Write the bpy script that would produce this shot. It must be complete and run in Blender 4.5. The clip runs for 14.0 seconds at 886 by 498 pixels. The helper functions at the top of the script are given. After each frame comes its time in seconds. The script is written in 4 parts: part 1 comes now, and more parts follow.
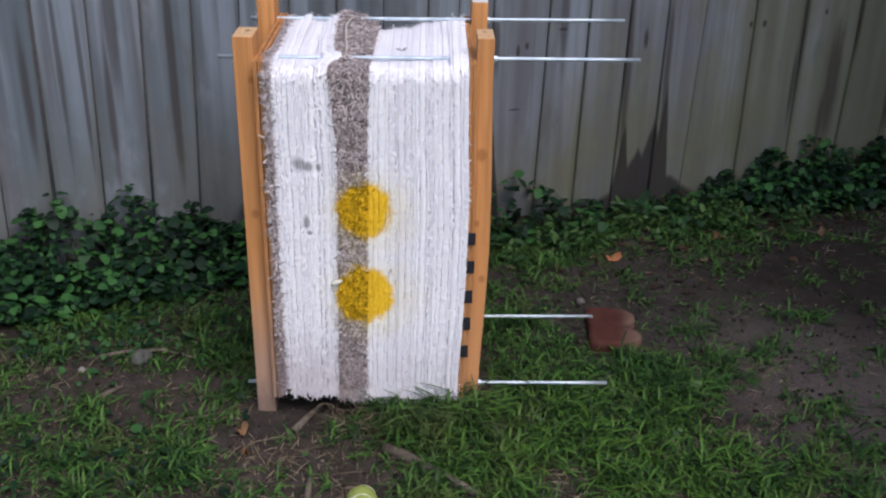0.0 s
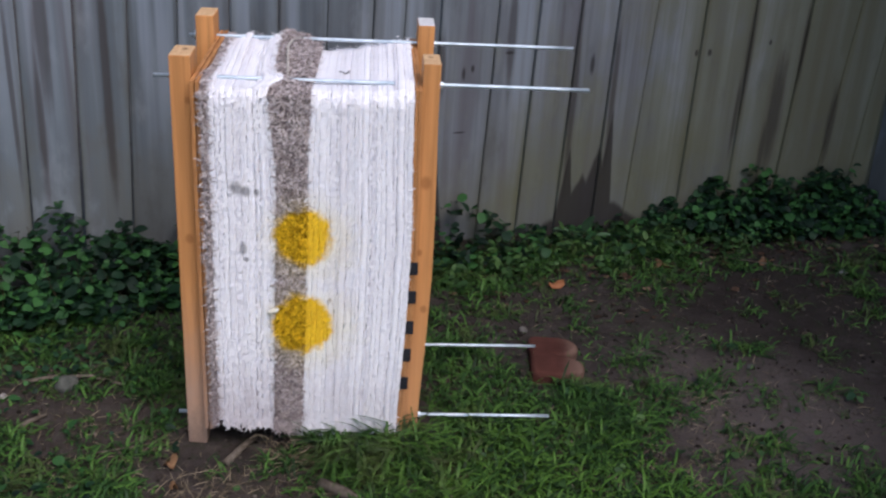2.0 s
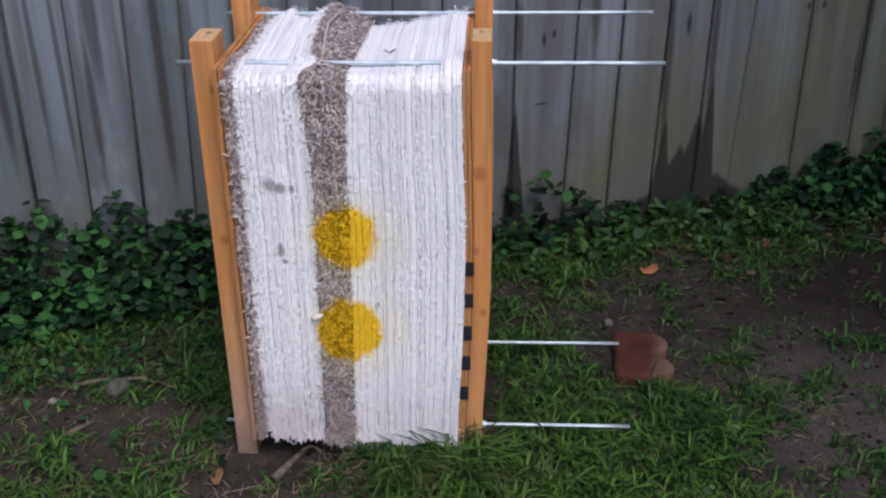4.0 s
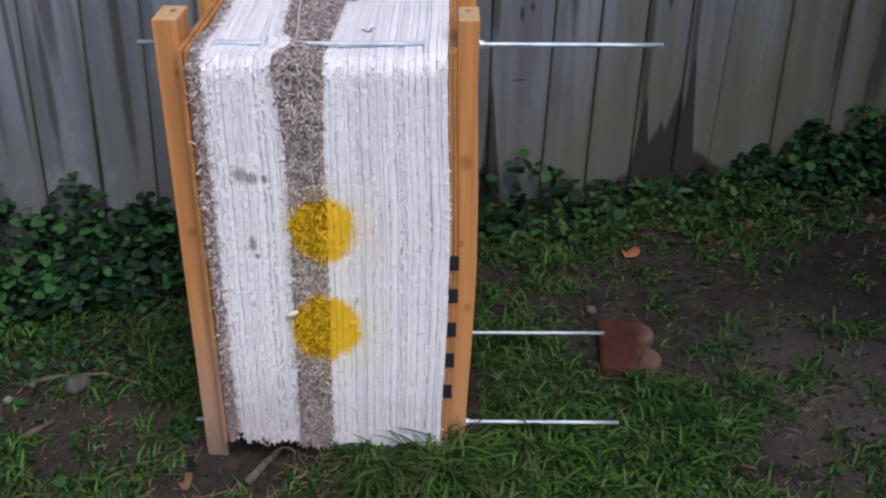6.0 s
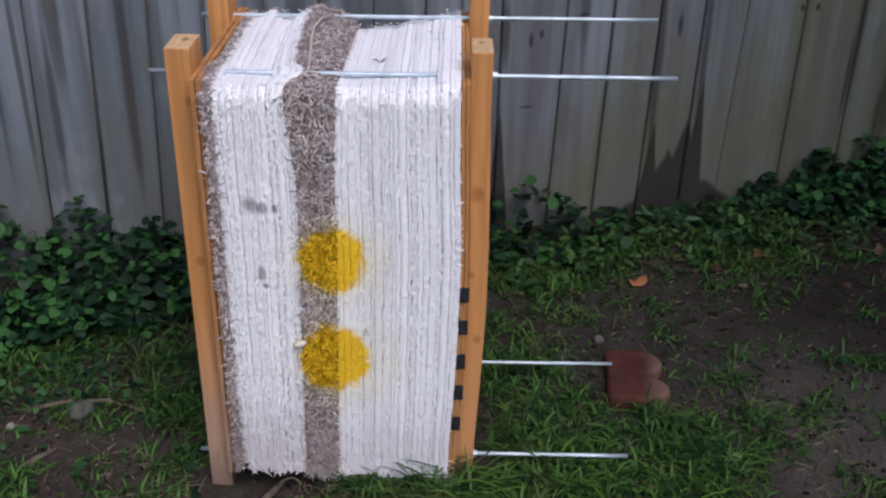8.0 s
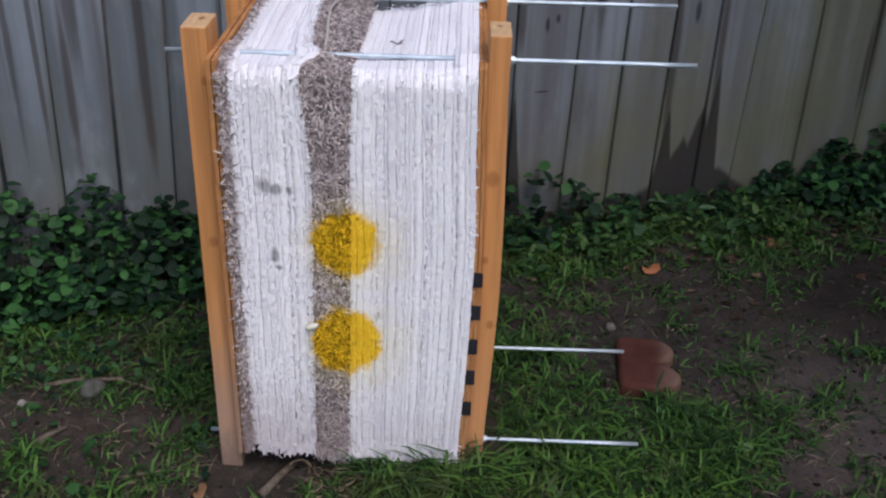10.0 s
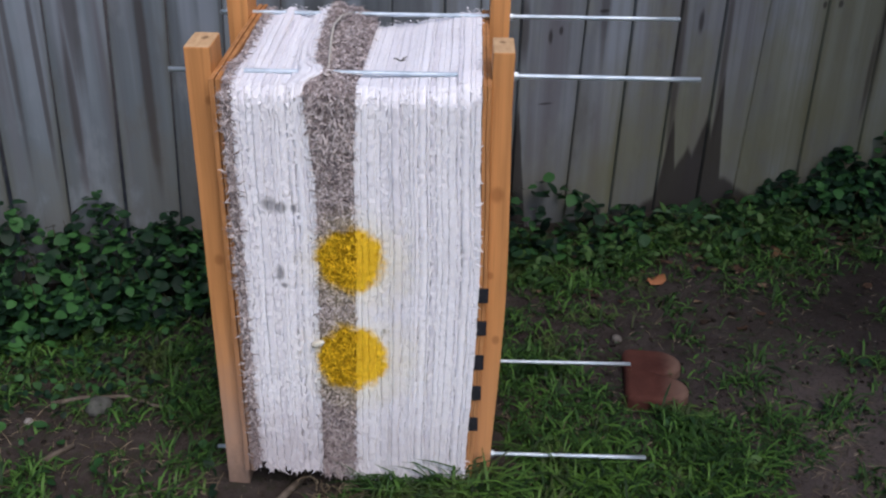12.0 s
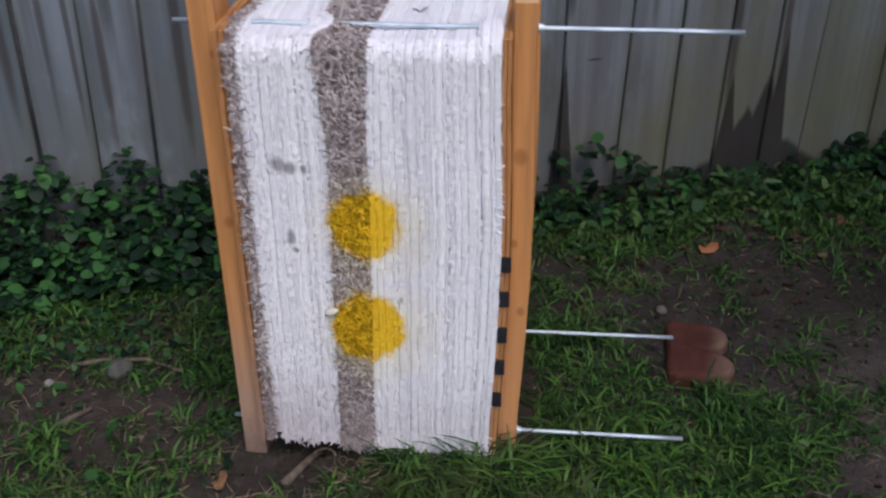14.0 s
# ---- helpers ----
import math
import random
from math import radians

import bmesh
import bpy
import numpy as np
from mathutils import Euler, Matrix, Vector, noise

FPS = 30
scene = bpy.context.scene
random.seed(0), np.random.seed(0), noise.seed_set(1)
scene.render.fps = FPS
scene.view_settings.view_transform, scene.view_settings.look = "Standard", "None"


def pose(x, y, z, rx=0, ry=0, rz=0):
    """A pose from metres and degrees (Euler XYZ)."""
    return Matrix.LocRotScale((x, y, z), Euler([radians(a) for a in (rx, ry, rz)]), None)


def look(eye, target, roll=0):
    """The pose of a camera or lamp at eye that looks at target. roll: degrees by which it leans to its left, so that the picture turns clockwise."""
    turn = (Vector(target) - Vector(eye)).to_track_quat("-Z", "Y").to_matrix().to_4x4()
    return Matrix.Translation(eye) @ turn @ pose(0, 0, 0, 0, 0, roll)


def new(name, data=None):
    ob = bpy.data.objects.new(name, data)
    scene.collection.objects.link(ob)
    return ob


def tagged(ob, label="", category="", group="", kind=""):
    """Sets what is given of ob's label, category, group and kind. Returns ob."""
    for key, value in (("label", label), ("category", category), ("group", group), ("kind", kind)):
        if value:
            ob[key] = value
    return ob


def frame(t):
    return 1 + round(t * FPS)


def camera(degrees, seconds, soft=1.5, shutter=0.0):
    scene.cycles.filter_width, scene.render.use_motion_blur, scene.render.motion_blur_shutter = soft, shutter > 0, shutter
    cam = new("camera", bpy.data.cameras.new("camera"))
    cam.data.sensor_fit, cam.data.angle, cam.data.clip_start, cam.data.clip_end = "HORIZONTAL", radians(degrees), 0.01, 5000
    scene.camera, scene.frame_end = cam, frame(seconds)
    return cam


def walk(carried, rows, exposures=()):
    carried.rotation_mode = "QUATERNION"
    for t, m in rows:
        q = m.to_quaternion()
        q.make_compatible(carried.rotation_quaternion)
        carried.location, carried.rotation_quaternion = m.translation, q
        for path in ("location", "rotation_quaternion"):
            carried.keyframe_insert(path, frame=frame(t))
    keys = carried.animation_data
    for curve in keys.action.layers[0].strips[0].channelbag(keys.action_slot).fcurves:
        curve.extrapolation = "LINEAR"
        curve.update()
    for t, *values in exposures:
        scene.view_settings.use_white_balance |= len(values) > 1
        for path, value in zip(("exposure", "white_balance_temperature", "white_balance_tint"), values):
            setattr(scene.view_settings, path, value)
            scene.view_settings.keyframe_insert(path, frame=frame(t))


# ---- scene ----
cam = camera(45.5, 14.0, soft=2.3, shutter=0.5)
PATH = [
    (0, (0.143, -2.165, 1.457), (0.173, -0.351, 0.615), 0.8),
    (0.5, (0.137, -2.166, 1.461), (0.183, -0.351, 0.622), 1.6),
    (1, (0.106, -2.148, 1.457), (0.188, -0.332, 0.622), 2.3),
    (1.5, (0.094, -2.13, 1.462), (0.223, -0.31, 0.644), 2.7),
    (2, (0.14, -2.091, 1.464), (0.283, -0.271, 0.648), 3.3),
    (2.5, (0.235, -2.013, 1.475), (0.309, -0.19, 0.656), 0.4),
    (3, (0.302, -1.942, 1.462), (0.205, -0.124, 0.635), -0.9),
    (3.2, (0.315, -1.927, 1.448), (0.194, -0.117, 0.604), -1.3),
    (5.3, (0.221, -1.704, 1.441), (0.198, 0.065, 0.509), 0.5),
    (5.5, (0.228, -1.706, 1.435), (0.196, 0.06, 0.498), 0.1),
    (6, (0.235, -1.702, 1.437), (0.222, 0.054, 0.478), 0.2),
    (6.5, (0.217, -1.696, 1.444), (0.189, 0.06, 0.487), 0.3),
    (7, (0.208, -1.685, 1.452), (0.179, 0.078, 0.506), 0.7),
    (7.5, (0.209, -1.675, 1.453), (0.19, 0.094, 0.519), 0.6),
    (8, (0.213, -1.677, 1.452), (0.202, 0.094, 0.523), 0.8),
    (10.5, (0.2, -1.667, 1.449), (0.171, 0.087, 0.489), 1.6),
    (11, (0.198, -1.67, 1.453), (0.162, 0.085, 0.494), 1.3),
    (11.5, (0.2, -1.667, 1.456), (0.164, 0.093, 0.506), 1.1),
    (12, (0.203, -1.66, 1.462), (0.166, 0.102, 0.518), 0.8),
    (12.5, (0.203, -1.653, 1.455), (0.164, 0.111, 0.512), 0.7),
    (13, (0.216, -1.649, 1.446), (0.153, 0.11, 0.496), 1.4),
    (13.5, (0.208, -1.638, 1.442), (0.092, 0.113, 0.483), 2.1),
    (14, (0.293, -1.542, 1.417), (0.118, 0.173, 0.402), -0.6),
]
walk(cam, [(t, look(eye, target, roll)) for t, eye, target, roll in PATH],
     [(0, 1.26, 6620, 13), (2, 1.22, 6620, 13), (3.2, 1.15, 6620, 13), (5.3, 1.03, 6620, 13), (8, 1.02, 6620, 13), (10.5, 1.02, 6620, 13), (13, 1.0, 6620, 13), (14, 0.95, 6620, 13)])

# ---- light: a dull evening sky ----
world = bpy.data.worlds.new("dull_sky")
scene.world = world
world.use_nodes = True
wn = world.node_tree.nodes
sky = wn.new("ShaderNodeTexSky")
sky.sky_type, sky.sun_disc = "NISHITA", False
sky.sun_elevation, sky.sun_rotation = radians(55), radians(152)
wn["Background"].inputs["Strength"].default_value = 0.12
world.node_tree.links.new(sky.outputs["Color"], wn["Background"].inputs["Color"])
sun = new("sun", bpy.data.lights.new("sun", "SUN"))
sun.data.energy, sun.data.angle, sun.data.color = 1.2, radians(40), (1.0, 0.925, 0.885)
sun.matrix_world = look((0.95, -1.75, 2.8), (0, 0, 0))


# ---- materials ----
class Mat:
    """A small builder of node materials."""

    def __init__(self, name, rough=0.8, metal=0.0):
        self.m = bpy.data.materials.new(name)
        self.m.use_nodes = True
        self.t = self.m.node_tree
        self.b = self.t.nodes["Principled BSDF"]
        self.b.inputs["Roughness"].default_value = rough
        self.b.inputs["Metallic"].default_value = metal
        self.b.inputs["Specular IOR Level"].default_value = 0.5 if metal else 0.18

    def put(self, socket, value):
        if isinstance(value, bpy.types.NodeSocket):
            self.t.links.new(value, socket)
        elif value is not None:
            socket.default_value = value

    def coords(self, scale=(1, 1, 1), shift=None):
        c = self.t.nodes.new("ShaderNodeTexCoord").outputs["Object"]
        mp = self.t.nodes.new("ShaderNodeMapping")
        self.put(mp.inputs["Vector"], c)
        mp.inputs["Scale"].default_value = scale
        if shift is not None:
            comb = self.t.nodes.new("ShaderNodeCombineXYZ")
            for k in range(3):
                self.put(comb.inputs[k], self.math("MULTIPLY", shift, 17.0 + 9 * k))
            self.put(mp.inputs["Location"], comb.outputs[0])
        return mp.outputs[0]

    def noise(self, vec, scale, detail=5.0, rough=0.6):
        n = self.t.nodes.new("ShaderNodeTexNoise")
        self.put(n.inputs["Vector"], vec)
        n.inputs["Scale"].default_value, n.inputs["Detail"].default_value, n.inputs["Roughness"].default_value = scale, detail, rough
        return n.outputs["Fac"]

    def math(self, op, a, b=None, clamp=False):
        n = self.t.nodes.new("ShaderNodeMath")
        n.operation, n.use_clamp = op, clamp
        self.put(n.inputs[0], a)
        self.put(n.inputs[1], b)
        return n.outputs[0]

    def step(self, v, lo, hi):
        n = self.t.nodes.new("ShaderNodeMapRange")
        n.interpolation_type = "SMOOTHSTEP"
        self.put(n.inputs["Value"], v)
        n.inputs["From Min"].default_value, n.inputs["From Max"].default_value = lo, hi
        return n.outputs["Result"]

    def ramp(self, v, *stops):
        n = self.t.nodes.new("ShaderNodeValToRGB")
        self.put(n.inputs["Fac"], v)
        e = n.color_ramp.elements
        while len(e) < len(stops):
            e.new(0.5)
        for k, (at, colour) in enumerate(stops):
            e[k].position, e[k].color = at, (*colour, 1)
        return n.outputs["Color"]

    def mix(self, fac, a, b, kind="MIX"):
        n = self.t.nodes.new("ShaderNodeMix")
        n.data_type, n.blend_type = "RGBA", kind
        self.put(n.inputs[0], fac)
        for sock, v in ((n.inputs[6], a), (n.inputs[7], b)):
            self.put(sock, (*v, 1) if isinstance(v, tuple) else v)
        return n.outputs[2]

    def axis(self, k):
        c = self.t.nodes.new("ShaderNodeTexCoord").outputs["Object"]
        n = self.t.nodes.new("ShaderNodeSeparateXYZ")
        self.put(n.inputs[0], c)
        return n.outputs[k]

    def spot(self, a, b, a0, b0, ra, rb, warp, amount=0.5, soft=0.35):
        """1 inside a warped ellipse round (a0, b0), 0 outside."""
        u = self.math("DIVIDE", self.math("SUBTRACT", a, a0), ra)
        v = self.math("DIVIDE", self.math("SUBTRACT", b, b0), rb)
        d = self.math("SQRT", self.math("ADD", self.math("MULTIPLY", u, u), self.math("MULTIPLY", v, v)))
        d = self.math("ADD", d, self.math("MULTIPLY", self.math("SUBTRACT", warp, 0.5), amount))
        return self.math("SUBTRACT", 1.0, self.step(d, 1.0 - soft, 1.0 + soft))

    def island(self):
        return self.t.nodes.new("ShaderNodeNewGeometry").outputs["Random Per Island"]

    def each(self):
        return self.t.nodes.new("ShaderNodeObjectInfo").outputs["Random"]

    def bump(self, height, strength, distance=0.002):
        n = self.t.nodes.new("ShaderNodeBump")
        n.inputs["Strength"].default_value, n.inputs["Distance"].default_value = strength, distance
        self.put(n.inputs["Height"], height)
        self.put(self.b.inputs["Normal"], n.outputs[0])

    def done(self, colour, rough=None):
        self.put(self.b.inputs["Base Color"], (*colour, 1) if isinstance(colour, tuple) else colour)
        self.put(self.b.inputs["Roughness"], rough)
        return self.m


def soil():
    k = Mat("soil", 0.95)
    v = k.coords()
    big, mid, fine = k.noise(v, 2.2, 4), k.noise(v, 11, 6, 0.65), k.noise(v, 120, 5, 0.7)
    c = k.ramp(mid, (0.3, (0.021, 0.0160, 0.0145)), (0.5, (0.042, 0.0335, 0.0305)), (0.72, (0.070, 0.058, 0.053)))
    c = k.mix(k.math("MULTIPLY", k.step(big, 0.48, 0.66), 0.45), c, (0.055, 0.044, 0.038))
    x, y = k.axis(0), k.axis(1)
    dry = k.math("MAXIMUM", k.spot(x, y, 1.16, 0.22, 0.26, 0.36, mid, 1.6, 0.6), k.spot(x, y, 0.95, -0.35, 0.2, 0.15, mid, 1.6, 0.6))
    # East spot puts that side's shade into the soil colour; west one just darkens.
    soil_dim = k.math("MAXIMUM", k.spot(x, y, 1.52, 0.85, 0.50, 0.45, mid, 1.4, 0.6), k.spot(x, y, -1.2, 0.5, 0.4, 0.3, mid, 1.6, 0.6))
    c = k.mix(k.math("MULTIPLY", dry, 0.65), c, (0.120, 0.097, 0.088))
    c = k.mix(k.math("MULTIPLY", soil_dim, 0.6), c, (0.0150, 0.0105, 0.0090))
    c = k.mix(k.math("MULTIPLY", k.step(fine, 0.52, 0.74), 0.35), c, (0.075, 0.059, 0.051))
    c = k.mix(k.math("MULTIPLY", k.step(fine, 0.5, 0.3), 0.5), c, (0.009, 0.007, 0.006))
    green = k.noise(v, 34, 4, 0.6)
    c = k.mix(k.math("MULTIPLY", k.step(k.math("ADD", green, k.math("MULTIPLY", big, 0.4)), 0.72, 0.88), 0.4), c, (0.022, 0.030, 0.012))
    k.bump(k.math("ADD", fine, k.math("MULTIPLY", mid, 2.0)), 0.8, 0.008)
    return k.done(c)


def fence_wood():
    k = Mat("weathered_wood", 0.85)
    r = k.each()
    s, z = k.axis(0), k.axis(2)
    grain = k.noise(k.coords((60, 20, 1.2), r), 1.0, 6, 0.6)
    streak = k.noise(k.coords((13, 6, 0.55), r), 1.0, 3, 0.5)
    blot = k.noise(k.coords((2.5, 2, 2.0)), 1.0, 5, 0.6)
    cloud = k.noise(k.coords((6, 3, 2.6), r), 1.0, 5, 0.65)
    fine = k.noise(k.coords((160, 30, 5)), 1.0, 3)
    fibre = k.noise(k.coords((90, 20, 0.8), r), 1.0, 5, 0.65)
    c = k.ramp(streak, (0.36, (0.108, 0.116, 0.130)), (0.5, (0.176, 0.192, 0.214)), (0.64, (0.265, 0.290, 0.325)))
    c = k.mix(k.math("MULTIPLY", k.step(grain, 0.5, 0.3), 0.34), c, (0.066, 0.062, 0.062))
    c = k.mix(k.math("MULTIPLY", k.step(r, 0.3, 1.0), 0.35), c, (0.138, 0.136, 0.142))
    # bluish silvering high up and to the west, where lens falloff is painted in too; browner and greener wood near the
    # soil
    c = k.mix(k.math("MULTIPLY", k.step(k.math("ADD", s, blot), 1.7, -0.7), 0.78), c, (0.082, 0.107, 0.127))
    low = k.step(k.math("ADD", z, k.math("MULTIPLY", k.math("SUBTRACT", cloud, 0.5), 1.1)), 0.50, 0.16)
    c = k.mix(k.math("MULTIPLY", low, 0.55), c, (0.122, 0.122, 0.108))
    c = k.mix(k.math("MULTIPLY", k.step(fibre, 0.46, 0.30), 0.22), c, (0.060, 0.054, 0.052))
    c = k.mix(k.math("MULTIPLY", k.step(cloud, 0.54, 0.70), 0.5), c, (0.225, 0.246, 0.272))
    c = k.mix(k.math("MULTIPLY", k.step(cloud, 0.46, 0.30), 0.5), c, (0.082, 0.084, 0.082))
    purple = k.noise(k.coords((9, 5, 0.5), r), 1.0, 3, 0.5)
    c = k.mix(k.math("MULTIPLY", k.step(purple, 0.52, 0.66), 0.5), c, (0.104, 0.094, 0.108))
    across = k.t.nodes.new("ShaderNodeAttribute")
    across.attribute_name = "across"
    rim = k.math("ABSOLUTE", across.outputs["Fac"])
    moss = k.step(k.math("ADD", k.math("ADD", rim, k.math("MULTIPLY", streak, 0.9)), k.math("MULTIPLY", blot, 0.5)), 1.40, 1.95)
    c = k.mix(k.math("MULTIPLY", moss, 0.65), c, (0.064, 0.060, 0.030))
    c = k.mix(1.0, c, k.ramp(r, (0.0, (0.80, 0.80, 0.81)), (0.5, (1.0, 1.0, 1.0)), (1.0, (1.18, 1.18, 1.17))), "MULTIPLY")
    green = k.math("MULTIPLY", k.step(k.math("ADD", k.math("ADD", k.math("MULTIPLY", blot, 0.5), k.math("MULTIPLY", cloud, 0.5)), k.math("MULTIPLY", s, 0.15)), 0.55, 0.76), 0.6)
    c = k.mix(green, c, (0.132, 0.129, 0.064))
    silver = k.math("MULTIPLY", k.step(z, 0.30, 0.75), k.math("MULTIPLY", k.step(streak, 0.48, 0.62), k.step(s, 1.5, 0.7)))
    c = k.mix(k.math("MULTIPLY", silver, 0.5), c, (0.235, 0.275, 0.330))
    wet, old = 0.0, 0.0
    ragged = k.math("ADD", k.math("MULTIPLY", streak, 0.5), k.math("MULTIPLY", cloud, 0.5))
    # tongues of damp that rise from the soil: foot, half width, height
    for s0, rs, h in ((0.372, 0.036, 0.42), (0.872, 0.040, 0.30), (0.975, 0.21, 0.16), (0.985, 0.085, 0.30), (1.022, 0.040, 0.44), (0.93, 0.12, 0.20)):
        d = k.math("ADD", k.math("DIVIDE", k.math("ABSOLUTE", k.math("SUBTRACT", s, s0)), rs), k.math("DIVIDE", z, h))
        d = k.math("ADD", d, k.math("MULTIPLY", k.math("SUBTRACT", ragged, 0.5), 0.75))
        wet = k.math("MAXIMUM", wet, k.step(d, 1.10, 0.92))
    for s0, z0, rs, rz in ((1.545, 0.60, 0.014, 0.28), (1.53, 0.40, 0.008, 0.14), (1.70, 0.40, 0.030, 0.21), (1.672, 0.26, 0.012, 0.12), (1.775, 0.66, 0.010, 0.16), (1.965, 0.34, 0.016, 0.14), (-0.806, 0.80, 0.021, 0.24), (-0.83, 0.50, 0.010, 0.20),
                           (-0.645, 0.62, 0.012, 0.34), (-1.057, 0.55, 0.012, 0.20), (-0.90, 0.60, 0.007, 0.26), (-0.96, 0.66, 0.007, 0.3), (0.862, 0.50, 0.012, 0.32), (0.378, 0.62, 0.014, 0.10), (0.615, 0.72, 0.016, 0.2), (1.012, 0.5, 0.010, 0.24)):
        old = k.math("MAXIMUM", old, k.spot(s, z, s0, z0, rs, rz, k.math("ADD", k.math("MULTIPLY", fibre, 0.4), k.math("MULTIPLY", cloud, 0.6)), 1.8, 0.5))
    dark = 0.0
    for s0, z0, rs, rz in ((1.325, 0.631, 0.007, 0.011), (1.378, 0.631, 0.008, 0.012), (1.629, 0.659, 0.006, 0.010), (0.456, 0.592, 0.006, 0.020), (0.487, 0.608, 0.006, 0.012), (0.614, 0.656, 0.014, 0.005), (0.922, 0.605, 0.008, 0.034),
                           (0.452, 0.395, 0.020, 0.003)):
        dark = k.math("MAXIMUM", dark, k.spot(s, z, s0, z0, rs, rz, fine, 0.9, 0.45))
    c = k.mix(k.math("MULTIPLY", old, 0.68), c, (0.036, 0.028, 0.026))
    c = k.mix(k.math("MULTIPLY", wet, 0.84), c, (0.022, 0.0175, 0.0165))
    c = k.mix(k.math("MULTIPLY", dark, 0.75), c, (0.020, 0.017, 0.017))
    k.bump(k.math("ADD", grain, fine), 0.4, 0.002)
    return k.done(c)


def post_wood(name, tint=(0.60, 0.272, 0.098)):
    k = Mat(name, 0.6)
    x, y, z = k.axis(0), k.axis(1), k.axis(2)
    grain = k.noise(k.coords((90, 60, 2.5)), 1.0, 5, 0.6)
    bands = k.noise(k.coords((25, 18, 1.2)), 1.0, 3)
    dirt = k.noise(k.coords((6, 6, 6)), 1.0, 6, 0.65)
    spatter = k.noise(k.coords((70, 70, 40)), 1.0, 5, 0.7)
    a = tuple(0.72 * v for v in tint)
    b = tuple(min(1, 1.18 * v) for v in tint)
    c = k.ramp(bands, (0.3, a), (0.55, tint), (0.75, b))
    c = k.mix(k.math("MULTIPLY", k.step(grain, 0.55, 0.3), 0.5), c, tuple(0.5 * v for v in tint))
    mark = 0.0
    for kx, kz, rr in ((0.262, 0.665, 0.011), (-0.245, 0.52, 0.008), (0.27, 0.36, 0.007), (-0.235, 0.83, 0.006), (0.255, 0.50, 0.006)):
        mark = k.math("MAXIMUM", mark, k.spot(x, z, kx, kz, rr, rr * 1.3, dirt, 0.4, 0.5))
    c = k.mix(k.math("MULTIPLY", mark, 0.5), c, (0.20, 0.065, 0.022))
    # stain worn off and splashed with soil towards the foot, most on the west posts
    worn = k.step(k.math("ADD", z, k.math("MULTIPLY", dirt, 0.35)), 0.66, 0.14)
    west = k.step(x, 0.1, -0.1)
    c = k.mix(k.math("MULTIPLY", worn, k.math("ADD", 0.22, k.math("MULTIPLY", west, 0.68))), c, (0.36, 0.25, 0.20))
    mud = k.math("MULTIPLY", k.step(k.math("ADD", z, k.math("MULTIPLY", spatter, 0.16)), 0.20, 0.07), 0.6)
    c = k.mix(mud, c, (0.12, 0.085, 0.068))
    k.bump(grain, 0.25, 0.001)
    return k.done(c)


def end_grain():
    k = Mat("end_grain", 0.75)
    n = k.noise(k.coords((120, 40, 40)), 1.0, 4)
    x, y = k.axis(0), k.axis(1)
    c = k.ramp(n, (0.3, (0.46, 0.28, 0.14)), (0.7, (0.60, 0.40, 0.23)))
    pith = k.math("MAXIMUM", k.spot(x, y, -0.245, 0.088, 0.006, 0.008, n, 1.0, 0.5), k.spot(x, y, 0.263, 0.092, 0.006, 0.004, n, 1.0, 0.5))
    return k.done(k.mix(k.math("MULTIPLY", pith, 0.7), c, (0.10, 0.05, 0.025)))


def ply_wood():
    k = Mat("panel_edge", 0.75)
    n = k.noise(k.coords((160, 30, 12)), 1.0, 5, 0.65)
    c = k.ramp(n, (0.3, (0.25, 0.110, 0.042)), (0.55, (0.44, 0.20, 0.076)), (0.75, (0.54, 0.27, 0.108)))
    worn = k.step(k.math("ADD", k.axis(2), k.math("MULTIPLY", n, 0.25)), 0.62, 0.14)
    c = k.mix(k.math("MULTIPLY", worn, k.math("ADD", 0.15, k.math("MULTIPLY", k.step(k.axis(0), 0.1, -0.1), 0.7))), c, (0.27, 0.185, 0.15))
    return k.done(c)


DOTS = ((0.002, 0.545, 0.061, 0.066), (-0.001, 0.334, 0.066, 0.071))


